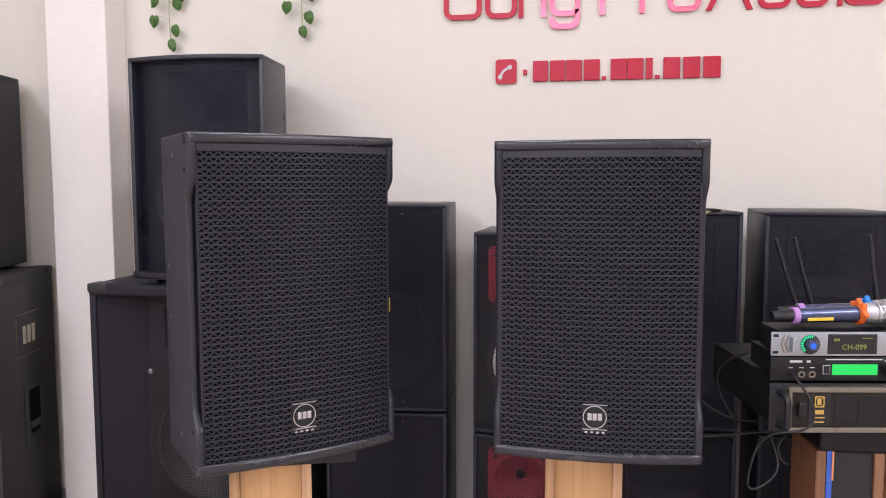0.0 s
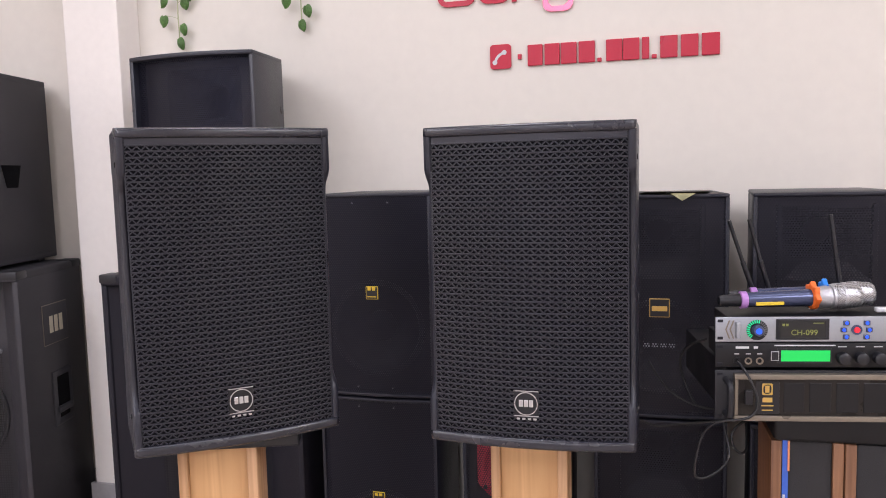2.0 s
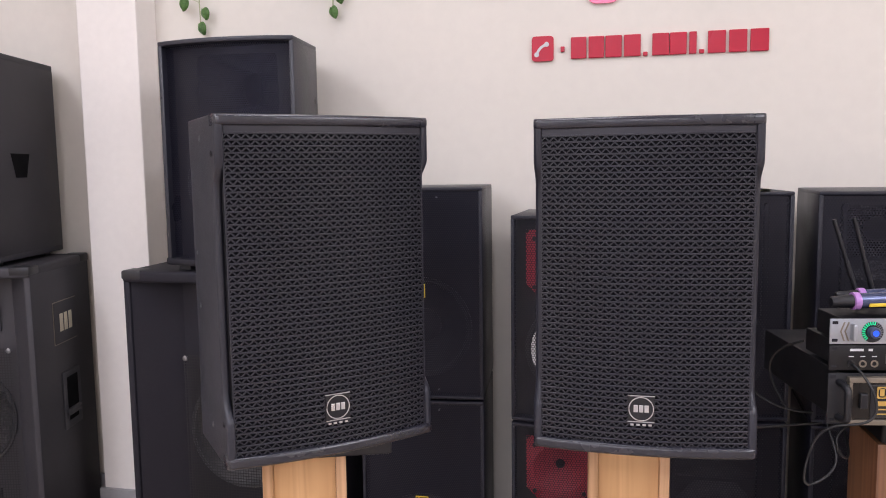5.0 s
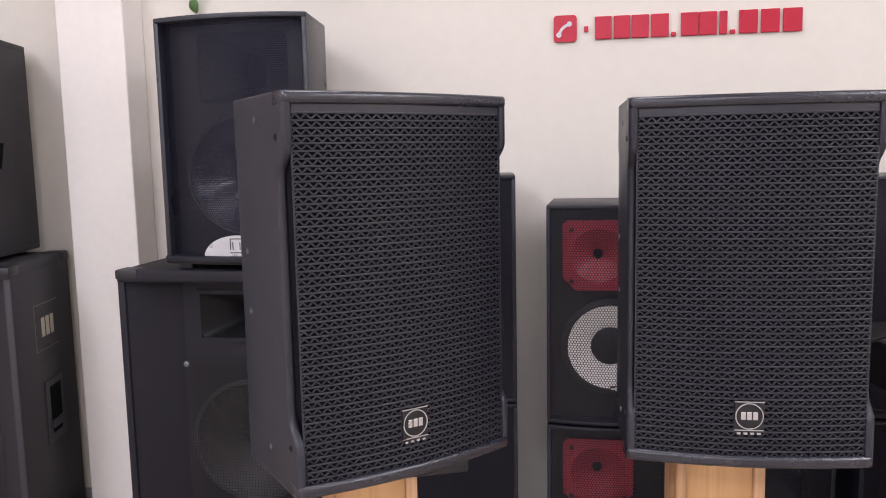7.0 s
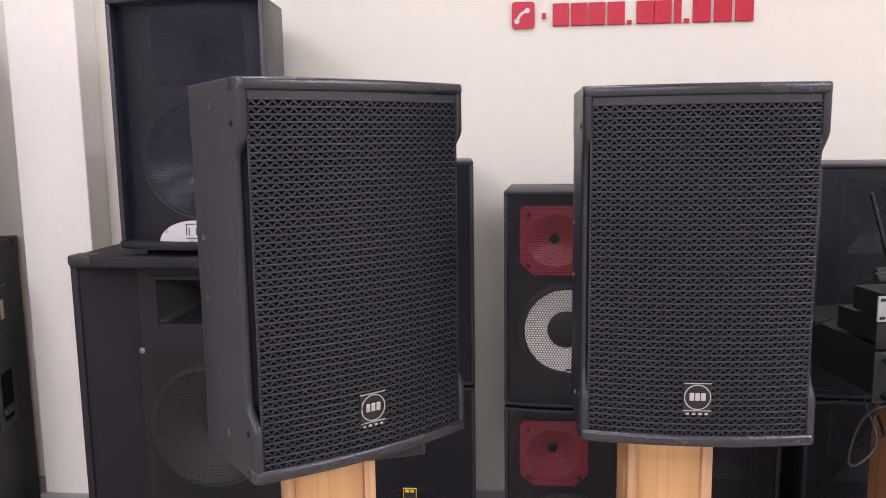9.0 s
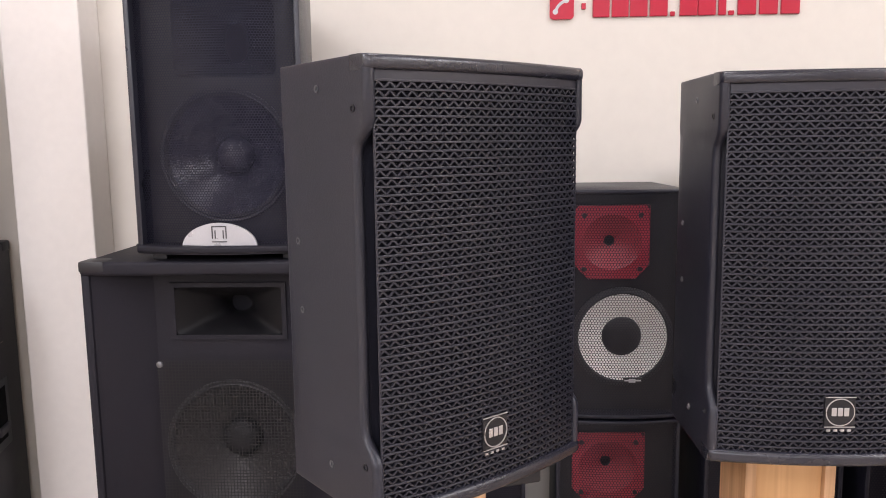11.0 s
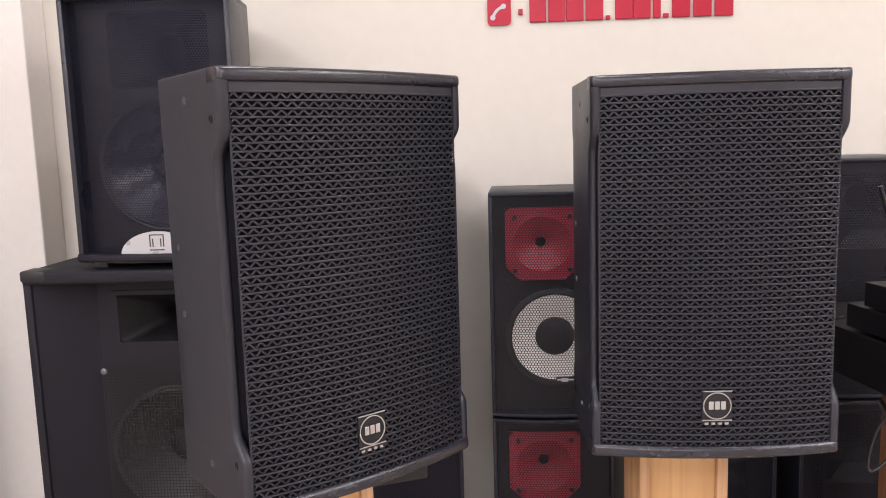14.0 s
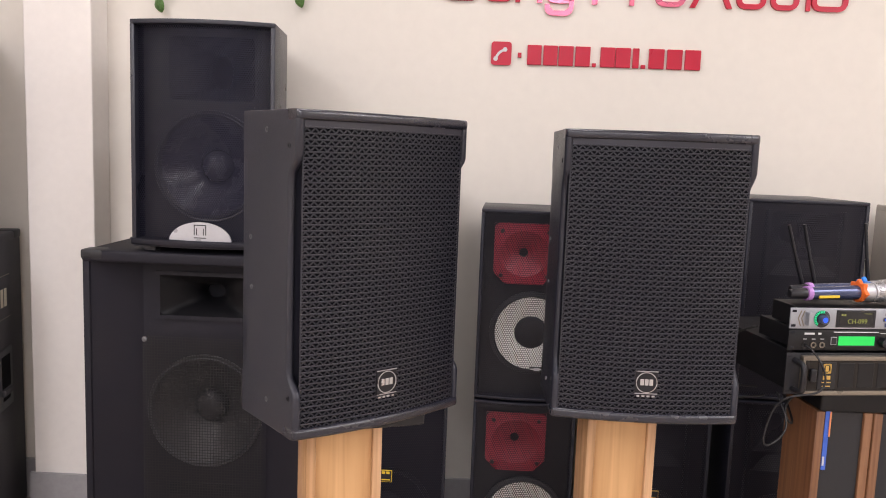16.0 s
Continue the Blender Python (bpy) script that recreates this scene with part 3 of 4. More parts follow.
# tall wide-range pair with yellow badges
for z, h in ((0.0, 0.612), (0.618, 0.577)):
    q = two_way("black_loudspeaker", pose(-0.52, 2.072, z), 0.35, h, 0.33, "matt black loudspeaker with fine grille and yellow badge", "stacked yellow-badge loudspeakers", (0, 0.19, 0.14), None, PERF_FINE)
    b = plain_badge(q, 0, 0.298 if z else 0.318, 0.036, 0.037, -0.006, BLACK, YELLOW)
    for k in range(2):
        part("bar", one_block(-0.012 + k * 0.013, -0.002 + k * 0.013, -0.0122, -0.0104, 0.305 if z else 0.325, 0.309 + 0.008 if z else 0.333, 0.001), YELLOW, b)
    for sx in (-0.052, 0.052):
        for sz in (0.026, h - 0.026):
            part("screw", lathe([(0.0025, 0.0), (0.0022, -0.0085), (0, -0.009)], sx, sz, 10), STEEL, q)
    part("bar", one_block(-0.013, 0.013, -0.0122, -0.0104, 0.286 if z else 0.306, 0.289 if z else 0.309), YELLOW, b)

# pair with red horns and white woofers
for z, h in ((0.0, 0.562), (0.568, 0.552)):
    r = thing("red_horn_loudspeaker", pose(-0.12, 2.072, z), "black loudspeaker with red horn and white woofer behind punched grille", "loudspeaker", "stacked red-horn loudspeakers")
    shell(r, 0.30, h, 0.30, MATTE, 0.02, 0.27, 0.010)
    baffle(r, -0.140, 0.140, 0.024, BLACK, [(0.010, h - 0.23, (0.008, h - 0.358, 0.11)), (h - 0.23, h - 0.010, (-0.022, h - 0.126, 0.082))])
    cx, cz = -0.022, h - 0.126
    o = [(cx - 0.088, cz + 0.088), (cx - 0.088, cz - 0.055), (cx - 0.055, cz - 0.088), (cx + 0.055, cz - 0.088), (cx + 0.088, cz - 0.055), (cx + 0.088, cz + 0.088)]
    flange = slab(o, 0.006, 0.012, axis="y")
    bmesh.ops.delete(flange, geom=[f for f in flange.faces if abs(f.normal.y) > 0.9], context="FACES_ONLY")
    # a square plate with a round mouth
    k = 48
    outer, inner = [], []
    for j in range(k):
        t = 2 * math.pi * (j + 0.5) / k
        c, s = math.cos(t), math.sin(t)
        f = 0.088 / max(abs(c), abs(s))
        ox, oz = f * c, f * s
        if oz < 0 and abs(ox) + abs(oz) > 0.143:
            g = 0.143 / (abs(ox) + abs(oz))
            ox, oz = ox * g, oz * g
        outer.append(flange.verts.new((cx + ox, 0.006, cz + oz)))
        inner.append(flange.verts.new((cx + 0.070 * c, 0.006, cz + 0.066 * s)))
    for j in range(k):
        flange.faces.new((outer[j], inner[j], inner[(j + 1) % k], outer[(j + 1) % k]))
    horn = part("horn", flange, RED_HORN, r, "glossy red horn plate")
    part("mouth", lathe([(0.070, 0.006), (0.060, 0.014), (0.042, 0.026), (0.024, 0.038), (0.013, 0.046)], cx, cz, 40), RED_HORN, horn, smooth=True)
    part("throat", lathe([(0.013, 0.046), (0.012, 0.056), (0, 0.056)], cx, cz, 24), VOID_SHADE, horn)
    for sx in (-1, 1):
        for sz in (-1, 1):
            part("screw", lathe([(0.006, 0.006), (0.006, 0.003), (0, 0.003)], cx + sx * 0.066, cz + sz * 0.064, 10), BLACK, horn)
    wz = h - 0.358
    part("surround", lathe([(0.122, 0.022), (0.122, 0.014), (0.110, 0.010), (0.106, 0.014)], 0.008, wz, 48), RUBBER, r, smooth=True)
    part("cone", lathe([(0.106, 0.012), (0.048, 0.026)], 0.008, wz, 48), WHITE_CONE, r, "white paper cone", smooth=True)
    part("dust_cap", lathe([(0.048, 0.026), (0.040, 0.018), (0.02, 0.013), (0, 0.012)], 0.008, wz, 32), CONE_DARK, r, smooth=True)
    part("grille", sheet(-0.140, 0.140, 0.010, h - 0.010, -0.001, 0.017), PERF_WIDE, r, "punched black steel grille")
    b = part("badge", one_block(0.005, 0.05, -0.021, -0.018, wz - 0.105, wz - 0.09), BLACK, r)
    part("bar", one_block(0.008, 0.047, -0.0225, -0.0205, wz - 0.0985, wz - 0.0955), SILVER, b)
    part("bar", one_block(0.018, 0.034, -0.0225, -0.0205, wz - 0.1015, wz - 0.093), SILVER, b)

# pairs with broad horns behind round-hole grilles
for cx, z, h, grp in ((0.258, 0.0, 0.596, "stacked gold-badge loudspeakers"), (0.258, 0.602, 0.576, "stacked gold-badge loudspeakers"),
                      (0.646, 0.0, 0.596, "broad-horn loudspeakers behind the rack"), (0.646, 0.602, 0.576, "broad-horn loudspeakers behind the rack")):
    q = two_way("broad_horn_loudspeaker", pose(cx, 2.072, z), 0.334, h, 0.33, "black loudspeaker with round-hole grille over horn and woofer", grp,
                (0, 0.18, 0.125), (0, h - 0.10, 0.20, 0.13), PERF_TIGHT, 0.01)
    lip = bmesh.new()
    v = [lip.verts.new(p) for p in ((-0.05, 0.027, h - 0.170), (0.05, 0.027, h - 0.170), (0.10, 0.004, h - 0.215), (-0.10, 0.004, h - 0.215), (0.10, 0.029, h - 0.216), (-0.10, 0.029, h - 0.216))]
    lip.faces.new(v[:4]), lip.faces.new((v[3], v[2], v[4], v[5]))
    part("horn_lip", lip, LIP, q, "sloping lip below the horn")
    for s in (-1, 1):
        part("rib", one_block(s * 0.105 - 0.006, s * 0.105 + 0.006, 0.004, 0.029, 0.25, h - 0.03, 0.003), BLACK, q)
    if cx < 0.5:
        b = plain_badge(q, 0.0, 0.288, 0.050, 0.048, -0.004, BLACK, GOLD)
        part("bar", one_block(-0.019, 0.019, -0.0100, -0.0085, 0.280, 0.293, 0.001), GOLD, b)
        for k in range(4):
            part("bar", one_block(-0.040 + k * 0.021, -0.024 + k * 0.021, 0.019, 0.021, 0.178, 0.190, 0.001), SILVER, q)
# paper lying over the front edge
bm = bmesh.new()
pts = [(0.20, 2.075, 1.1805), (0.37, 2.075, 1.1805), (0.39, 2.20, 1.1805), (0.22, 2.22, 1.1805)]
bm.faces.new([bm.verts.new(p) for p in pts])
bm.faces.new([bm.verts.new(p) for p in ((0.283, 2.0585, 1.181), (0.312, 2.0570, 1.162), (0.345, 2.0585, 1.181))])
bm.faces.new([bm.verts.new(p) for p in ((0.283, 2.0585, 1.181), (0.345, 2.0585, 1.181), (0.37, 2.075, 1.1805), (0.20, 2.075, 1.1805))])
bmesh.ops.solidify(bm, geom=bm.faces, thickness=0.0006)
tagged(part("paper_sheet", bm, PAPER), "yellowed paper sheet draped over a loudspeaker's edge", "paper")


# ---- the big wedge cabinet by the pillar, with a loudspeaker on it ----
def bmesh_ring(ob, w, h, cz):
    """Turn a plate into a frame round an opening w x h."""
    xs, zs = [v.co.x for v in ob.data.vertices], [v.co.z for v in ob.data.vertices]
    x0, x1, z0, z1 = min(xs), max(xs), min(zs), max(zs)
    bm = bmesh.new()
    block(bm, x0, x1, 0.078, 0.084, z0, cz - h / 2), block(bm, x0, x1, 0.078, 0.084, cz + h / 2, z1)
    block(bm, x0, -w / 2, 0.078, 0.084, cz - h / 2, cz + h / 2), block(bm, w / 2, x1, 0.078, 0.084, cz - h / 2, cz + h / 2)
    bm.to_mesh(ob.data)
    bm.free()


def deep_cabinet(m, w, h, d, label, wing=0.165, cone=CONE_MID, skin=None):
    skin = skin or CARPET
    top = thing("stage_cabinet", m, label, "loudspeaker", "")
    t = 0.022
    bm = bmesh.new()
    for z0, z1 in ((0.0, t + 0.01), (h - t - 0.012, h)):
        block(bm, -w / 2, w / 2, 0.0, d, z0, z1, 0.008, 3)
    for s in (-1, 1):
        block(bm, *sorted((s * w / 2, s * (w / 2 - t))), 0.004, d, t, h - t, 0.006)
    block(bm, -w / 2 + t, w / 2 - t, d - t, d, t, h - t)
    part("cabinet", bm, skin, top, smooth=True)
    for s in (-1, 1):
        o = [(s * (w / 2 - t), 0.012), (s * (w / 2 - wing), 0.085), (s * (w / 2 - wing), 0.11), (s * (w / 2 - t), 0.11)]
        part("slanted_wing", slab(o, t + 0.01, h - t - 0.012), skin, top)
    bw = w / 2 - wing
    hz, gz, wz = h - 0.138, h - 0.261, h - 0.494
    r = min(bw - 0.004, 0.177)
    baffle(top, -bw, bw, 0.085, skin, [(t + 0.01, gz + 0.012, (0, wz, r * 0.95)), (gz + 0.012, h - t - 0.012, (0, hz, 2 * bw - 0.084, 0.142))])
    fr = part("horn", slab([(-bw + 0.041, hz - 0.073), (bw - 0.041, hz - 0.073), (bw - 0.041, hz + 0.073), (-bw + 0.041, hz + 0.073)], 0.078, 0.084, axis="y"), skin, top, "recessed black horn")
    bmesh_ring(fr, 2 * bw - 0.106, 0.122, hz)
    flare(top, 0, hz, 2 * bw - 0.104, 0.124, 0.079, 0.11, 0.06, 0.045, HORN_DARK, "horn_mouth")
    woofer(top, 0, wz, 0.085, r, cone, CONE_DARK, 0.07, 0.3)
    # solid block, painted as the shade of a port opening
    part("port", one_block(-0.11, 0.11, 0.0825, 0.088, 0.195, 0.232, 0.001), VOID_SHADE, top)
    part("grille", sheet(-bw + 0.004, bw - 0.004, t + 0.012, gz, 0.062), MESH, top, "black square wire mesh grille")
    for s in (-1, 1):
        part("grille_clamp", lathe([(0.008, 0.064), (0.008, 0.058), (0.003, 0.056), (0, 0.056)], s * (bw - 0.012), gz - 0.010, 16), STEEL, top)
    part("badge", one_block(-0.028, 0.028, 0.054, 0.061, 0.115, 0.158, 0.001), RED_BADGE, top, "small red badge")
    for s in (-1, 1):
        part("corner_cap", one_block(s * (w / 2 - 0.03) - 0.032, s * (w / 2 - 0.03) + 0.032, -0.002, 0.06, h - 0.026, h + 0.002, 0.006), BLACK, top, smooth=True)
        part("corner_cap", one_block(s * (w / 2 - 0.03) - 0.032, s * (w / 2 - 0.03) + 0.032, d - 0.06, d + 0.002, h - 0.026, h + 0.003, 0.006), BLACK, top, smooth=True)
    return top


deep_cabinet(pose(-1.086, 2.058, 0), 0.668, 0.957, 0.385, "large black carpeted stage cabinet with horn and mesh-covered woofer", 0.146)

mt = thing("loudspeaker", pose(-1.0755, 2.086, 0.9735), "black loudspeaker with silver half-round badge on the stage cabinet", "loudspeaker")
shell(mt, 0.414, 0.641, 0.212, CRATE, 0.034, 0.382, 0.013)
part("back_housing", slab([(-0.188, 0.2125), (0.188, 0.2125), (0.10, 0.345), (-0.10, 0.345)], 0.002, 0.634, 0.004), CARPET, mt, smooth=True)
part("bottom_rim", bowed_rim(0.2095, 0.003, 0.021, -0.006, 0.06, 0.034, 0.006, 0.006), CARPET, mt, smooth=True)
for sx in (-0.16, 0.16):
    for sy in (0.03, 0.18):
        part("foot", one_block(sx - 0.018, sx + 0.018, sy - 0.018, sy + 0.018, -0.0165, 0.001, 0.003), RUBBER, mt)
baffle(mt, -0.194, 0.194, 0.055, BLACK, [(0.013, 0.412, (0.005, 0.234, 0.152)), (0.412, 0.628, (0.01, 0.515, 0.245, 0.18))])
woofer(mt, 0.005, 0.234, 0.053, 0.164, CONE, CONE, 0.075, 0.30)
flare(mt, 0.01, 0.515, 0.25, 0.185, 0.053, 0.11, 0.06, 0.10, CONE_DARK, "horn")
part("grille", sheet(-0.194, 0.194, 0.013, 0.628, 0.022, 0.034), PERF, mt, "punched black steel grille")
o = [(0.0905 * math.cos(radians(u)), 0.0175 + 0.058 * math.sin(radians(u))) for u in range(0, 181, 7)]
b = part("badge", slab(o, -0.020, -0.013, axis="y"), SILVER, mt, "silver half-round badge")
for x0, x1, z0, z1 in ((-0.018, -0.0155, 0.038, 0.066), (0.0155, 0.018, 0.038, 0.066), (-0.011, -0.0085, 0.038, 0.058), (0.0085, 0.011, 0.038, 0.058), (-0.018, 0.018, 0.0655, 0.068), (-0.018, 0.018, 0.029, 0.0315)):
    part("bar", one_block(x0, x1, -0.0208, -0.0195, z0, z1), BLACK, b)


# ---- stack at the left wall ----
lb = deep_cabinet(pose(-2.022, 2.000, 0, 0, 0, 13), 0.575, 0.962, 0.405, "large black stage cabinet with side handle and outlined badge", 0.10, skin=GREY_BLACK)
bx = 0.2875
fb = part("badge", one_block(bx, bx + 0.002, 0.128, 0.284, 0.688, 0.829), CHAMPAGNE, lb, "outlined square badge")
part("field", one_block(bx + 0.001, bx + 0.003, 0.1305, 0.2815, 0.6905, 0.8265), GREY_BLACK, fb)
for k in range(3):
    part("bar", one_block(bx + 0.002, bx + 0.004, 0.166 + k * 0.031, 0.188 + k * 0.031, 0.728, 0.787, 0.001), PALE_PRINT, fb)
hd = part("handle", one_block(bx, bx + 0.004, 0.160, 0.286, 0.395, 0.590, 0.002), CRATE, lb, "black bar handle with recess shade painted on flat plates")
# flat dark plates paint the shade of the handle's openings
part("recess", one_block(bx + 0.002, bx + 0.005, 0.186, 0.262, 0.462, 0.568, 0.001), HOLE_SHADE, hd)
part("grip", one_block(bx - 0.002, bx + 0.014, 0.183, 0.265, 0.438, 0.462, 0.006), GREY_BLACK, hd)
part("recess", one_block(bx + 0.002, bx + 0.005, 0.192, 0.256, 0.420, 0.438, 0.001), HOLE_SHADE, hd)

lt = thing("loudspeaker", pose(-2.064, 1.989, 0.9765, 0, 0, 13), "black loudspeaker with trapezoid side grip on the wall cabinet", "loudspeaker")
shell(lt, 0.50, 0.638, 0.40, GREY_BLACK, 0.0, 0.50, 0.02)
for sx in (-0.2, 0.2):
    for sy in (0.05, 0.35):
        part("foot", one_block(sx - 0.02, sx + 0.02, sy - 0.02, sy + 0.02, -0.0145, 0.001, 0.003), RUBBER, lt)
baffle(lt, -0.23, 0.23, 0.03, BLACK, [(0.02, 0.40, (0, 0.215, 0.172)), (0.40, 0.62, (0, 0.51, 0.16, 0.17))])
woofer(lt, 0, 0.215, 0.028, 0.182, CONE_DARK, CONE, 0.07, 0.3)
flare(lt, 0, 0.51, 0.165, 0.175, 0.028, 0.10, 0.05, 0.08, BLACK)
for s in (-1, 1):
    # the ports are solid blocks too, painted with an opening's shade
    part("port", one_block(s * 0.16 - 0.04, s * 0.16 + 0.04, 0.0275, 0.035, 0.43, 0.60, 0.001), VOID_SHADE, lt)
    part("rib", one_block(s * 0.16 - 0.006, s * 0.16 + 0.006, 0.020, 0.030, 0.43, 0.60, 0.002), BLACK, lt)
# flat plate, its dark colour painted as shade inside the hand hole
o = [(0.097, 0.333), (0.208, 0.333), (0.184, 0.257), (0.122, 0.257)]
grip = slab(o, 0.0, 0.003)
for v in grip.verts:
    v.co = Vector((0.2490 + v.co.z, v.co.x, v.co.y))
bmesh.ops.recalc_face_normals(grip, faces=grip.faces)
part("side_grip", grip, HOLE_SHADE, lt, "flat trapezoid plate painted as the shade in a hand hole")

# red panel on the wall above them
tagged(part("red_sign", one_block(-2.85, -2.205, WALL_Y - 0.012, WALL_Y - 0.001, 1.70, 2.35, 0.002), RED_ACRYLIC), "plain red acrylic sign panel on the wall", "sign")

# side of one more loudspeaker past the rack
GREY_SIDE = mat("taupe_cabinet_paint", (0.30, 0.27, 0.245), 0.45, 0, 0.08, 4, 300, 0.2)
fs = thing("loudspeaker", pose(1.13, 2.05, 0, 0, 0, -8), "tall taupe loudspeaker with black punched front past the rack", "loudspeaker")
shell(fs, 0.34, 1.16, 0.35, GREY_SIDE, 0.0, 0.34, 0.02)
baffle(fs, -0.15, 0.15, 0.03, BLACK, [(0.02, 1.14, None)])
part("grille", sheet(-0.15, 0.15, 0.02, 1.14, 0.008), PERF, fs)


# ---- sign on the wall: the shop's name and number as plain shapes ----
def ring_shape(w, h, t, r=0.03):
    """A rounded frame, w x h, with a stroke t."""
    def loop(w, h, r):
        out = []
        for cx, cz, a in ((w - r, h - r, 0), (r, h - r, 90), (r, r, 180), (w - r, r, 270)):
            out += arc(cx, cz, r, a, a + 90, 5)
        return out
    bm = bmesh.new()
    o, i = loop(w, h, r), [(x + t, z + t) for x, z in loop(w - 2 * t, h - 2 * t, max(r - t, 0.006))]
    rows = [[bm.verts.new((x, y, z)) for x, z in pts] for pts, y in ((o, 0), (i, 0), (i, -0.010), (o, -0.010))]
    for a, b in zip(rows, rows[1:] + rows[:1]):
        for k in range(len(a)):
            n = (k + 1) % len(a)
            bm.faces.new((a[k], a[n], b[n], b[k]))
    bmesh.ops.recalc_face_normals(bm, faces=bm.faces)
    return bm


sign = thing("wall_sign", pose(0, WALL_Y, 1.768), "red acrylic shop sign of rounded shapes on the wall, middle ones with painted pink reflection", "sign")
# middle shapes carry the painted pink reflection
for x0, x1 in ((-0.419, -0.298), (-0.287, -0.187), (-0.086, 0.008), (0.268, 0.366), (0.528, 0.622), (0.636, 0.727), (0.766, 0.882)):
    p = part("rounded_shape", ring_shape(x1 - x0, 0.13, 0.016), ACRYLIC_REFLECTION if -0.1 < x0 < 0.3 else RED_ACRYLIC, sign)
    p.location = (x0, 0, 0)
for x0, x1 in ((-0.182, -0.167), (-0.112, -0.096), (0.066, 0.083), (0.186, 0.201), (0.750, 0.763)):
    part("upright_bar", one_block(x0, x1, -0.010, 0, 0, 0.13), ACRYLIC_REFLECTION if -0.12 < x0 < 0.3 else RED_ACRYLIC, sign)
part("tail_shape", slab([(-0.086, -0.003)] + arc(-0.06, -0.013, 0.026, 180, 270, 5) + arc(-0.02, -0.013, 0.026, 270, 360, 5) + [(0.008, 0.02), (-0.008, 0.02), (-0.008, -0.012), (-0.022, -0.023), (-0.058, -0.023), (-0.070, -0.012), (-0.070, -0.003)], -0.010, 0, axis="y"), ACRYLIC_REFLECTION, sign)
for a, b in ((0.380, 0.440), (0.515, 0.455)):
    d = 0.017 if b > a else -0.017
    part("slanted_bar", slab([(a, 0.0), (a + d, 0.0), (b + d, 0.13), (b, 0.13)], -0.010, 0, axis="y"), RED_ACRYLIC, sign)

number = thing("number_sign", pose(0, WALL_Y, 1.570), "row of plain red acrylic bars on the wall", "sign")
for c0, c1, hgt in ((355, 408, 0.064), (415, 468, 0.064), (472, 527, 0.064), (534, 590, 0.064), (598, 613, 0.012), (628, 683, 0.064), (685, 740, 0.064), (748, 772, 0.064), (780, 797, 0.012), (808, 865, 0.064), (875, 932, 0.064), (942, 1000, 0.064)):
    part("bar", one_block(-0.135 + (c0 - 355) * 0.000873, -0.135 + (c1 - 355) * 0.000873, -0.009, 0, 0, hgt, 0.002), RED_ACRYLIC, number)
part("dot", one_block(-0.166, -0.154, -0.009, 0, 0.022, 0.038, 0.001), RED_ACRYLIC, number)
icon = part("icon_plate", slab([(x - 0.253, z - 0.004) for x, z in arc(0.056, 0.065, 0.010, 0, 90, 4) + arc(0.010, 0.065, 0.010, 90, 180, 4) + arc(0.010, 0.010, 0.010, 180, 270, 4) + arc(0.056, 0.010, 0.010, 270, 360, 4)], -0.009, 0, axis="y"), RED_ACRYLIC, number, "red square plate with a white handset")
hs = [(x - 0.200, z + 0.008) for x, z in arc(0.0, 0.0, 0.042, 105, 165, 8)] + [(x - 0.200, z + 0.008) for x, z in arc(0.0, 0.0, 0.034, 165, 105, 8)]
part("handset", slab(hs, -0.0105, -0.0085, axis="y"), WHITE, icon)
for px, pz in ((-0.208, 0.046), (-0.238, 0.016)):
    part("handset_end", slab(arc(px, pz, 0.0075, 0, 330, 11), -0.0106, -0.0085, axis="y"), WHITE, icon)


# ---- hanging leaves ----
def leaf_mesh(seed):
    """A heart-shaped plastic leaf, cupped along its middle vein."""
    bm = bmesh.new()
    rnd = random.Random(seed)
    cup, size = rnd.uniform(0.003, 0.007), rnd.uniform(0.80, 0.95)
    rows = []
    n = 9
    for i in range(n + 1):
        u = i / n
        half = size * 0.0225 * (max(0.0, math.sin(math.pi * (u * 0.90 + 0.10))) ** 0.6) * (1.08 - 0.42 * u)
        z = -size * 0.044 * u
        rows.append([bm.verts.new((half * k, -cup * (1 - abs(k)) + 0.005 * abs(k) * abs(k) - 0.003 * math.sin(3 * u), z + (0.007 * abs(k) * (1 - u) ** 3) * (1 if abs(k) < 0.9 else 0.5))) for k in (-1, -0.66, -0.33, 0, 0.33, 0.66, 1)])
    for a, b in zip(rows, rows[1:]):
        for k in range(6):
            bm.faces.new((a[k], b[k], b[k + 1], a[k + 1]))
    bmesh.ops.solidify(bm, geom=bm.faces, thickness=0.0007)
    return bm


def vine(x, z, leaves, sway):
    top = thing("hanging_vine", pose(x, WALL_Y - 0.02, z), "artificial hanging vine with small green leaves on the wall", "plant", "hanging vines on the wall")
    tube([(0, 0, 0.01), (sway * 0.3, -0.004, 0.06), (-sway * 0.6, 0, 0.14), (sway, 0.004, 0.25), (0, 0.01, 0.40)], 0.0022, "stem", STEM, top)
    for i, (dx, dz) in enumerate(leaves):
        lf = part("leaf", leaf_mesh(i * 7 + int(x * 100)), LEAF, top, smooth=True)
        turn = -dx * 500 + (17 * i % 30) - 15
        lf.matrix_basis = pose(dx, -0.010 - 0.004 * (i % 3), dz + 0.022, 8, turn, (37 * i % 30) - 15)
        if abs(dx) > 0.01:
            tube([(0, 0, dz + 0.012), (dx * 0.5, -0.004, dz + 0.026), (dx, -0.008, dz + 0.022)], 0.0009, "stalk", STEM, top)


vine(-1.352, 1.710, ((0.004, 0), (0.022, 0.046), (-0.046, 0.080), (0.030, 0.132), (0.038, 0.160), (-0.040, 0.142), (0.03, 0.21), (-0.04, 0.23), (0.02, 0.29)), 0.014)
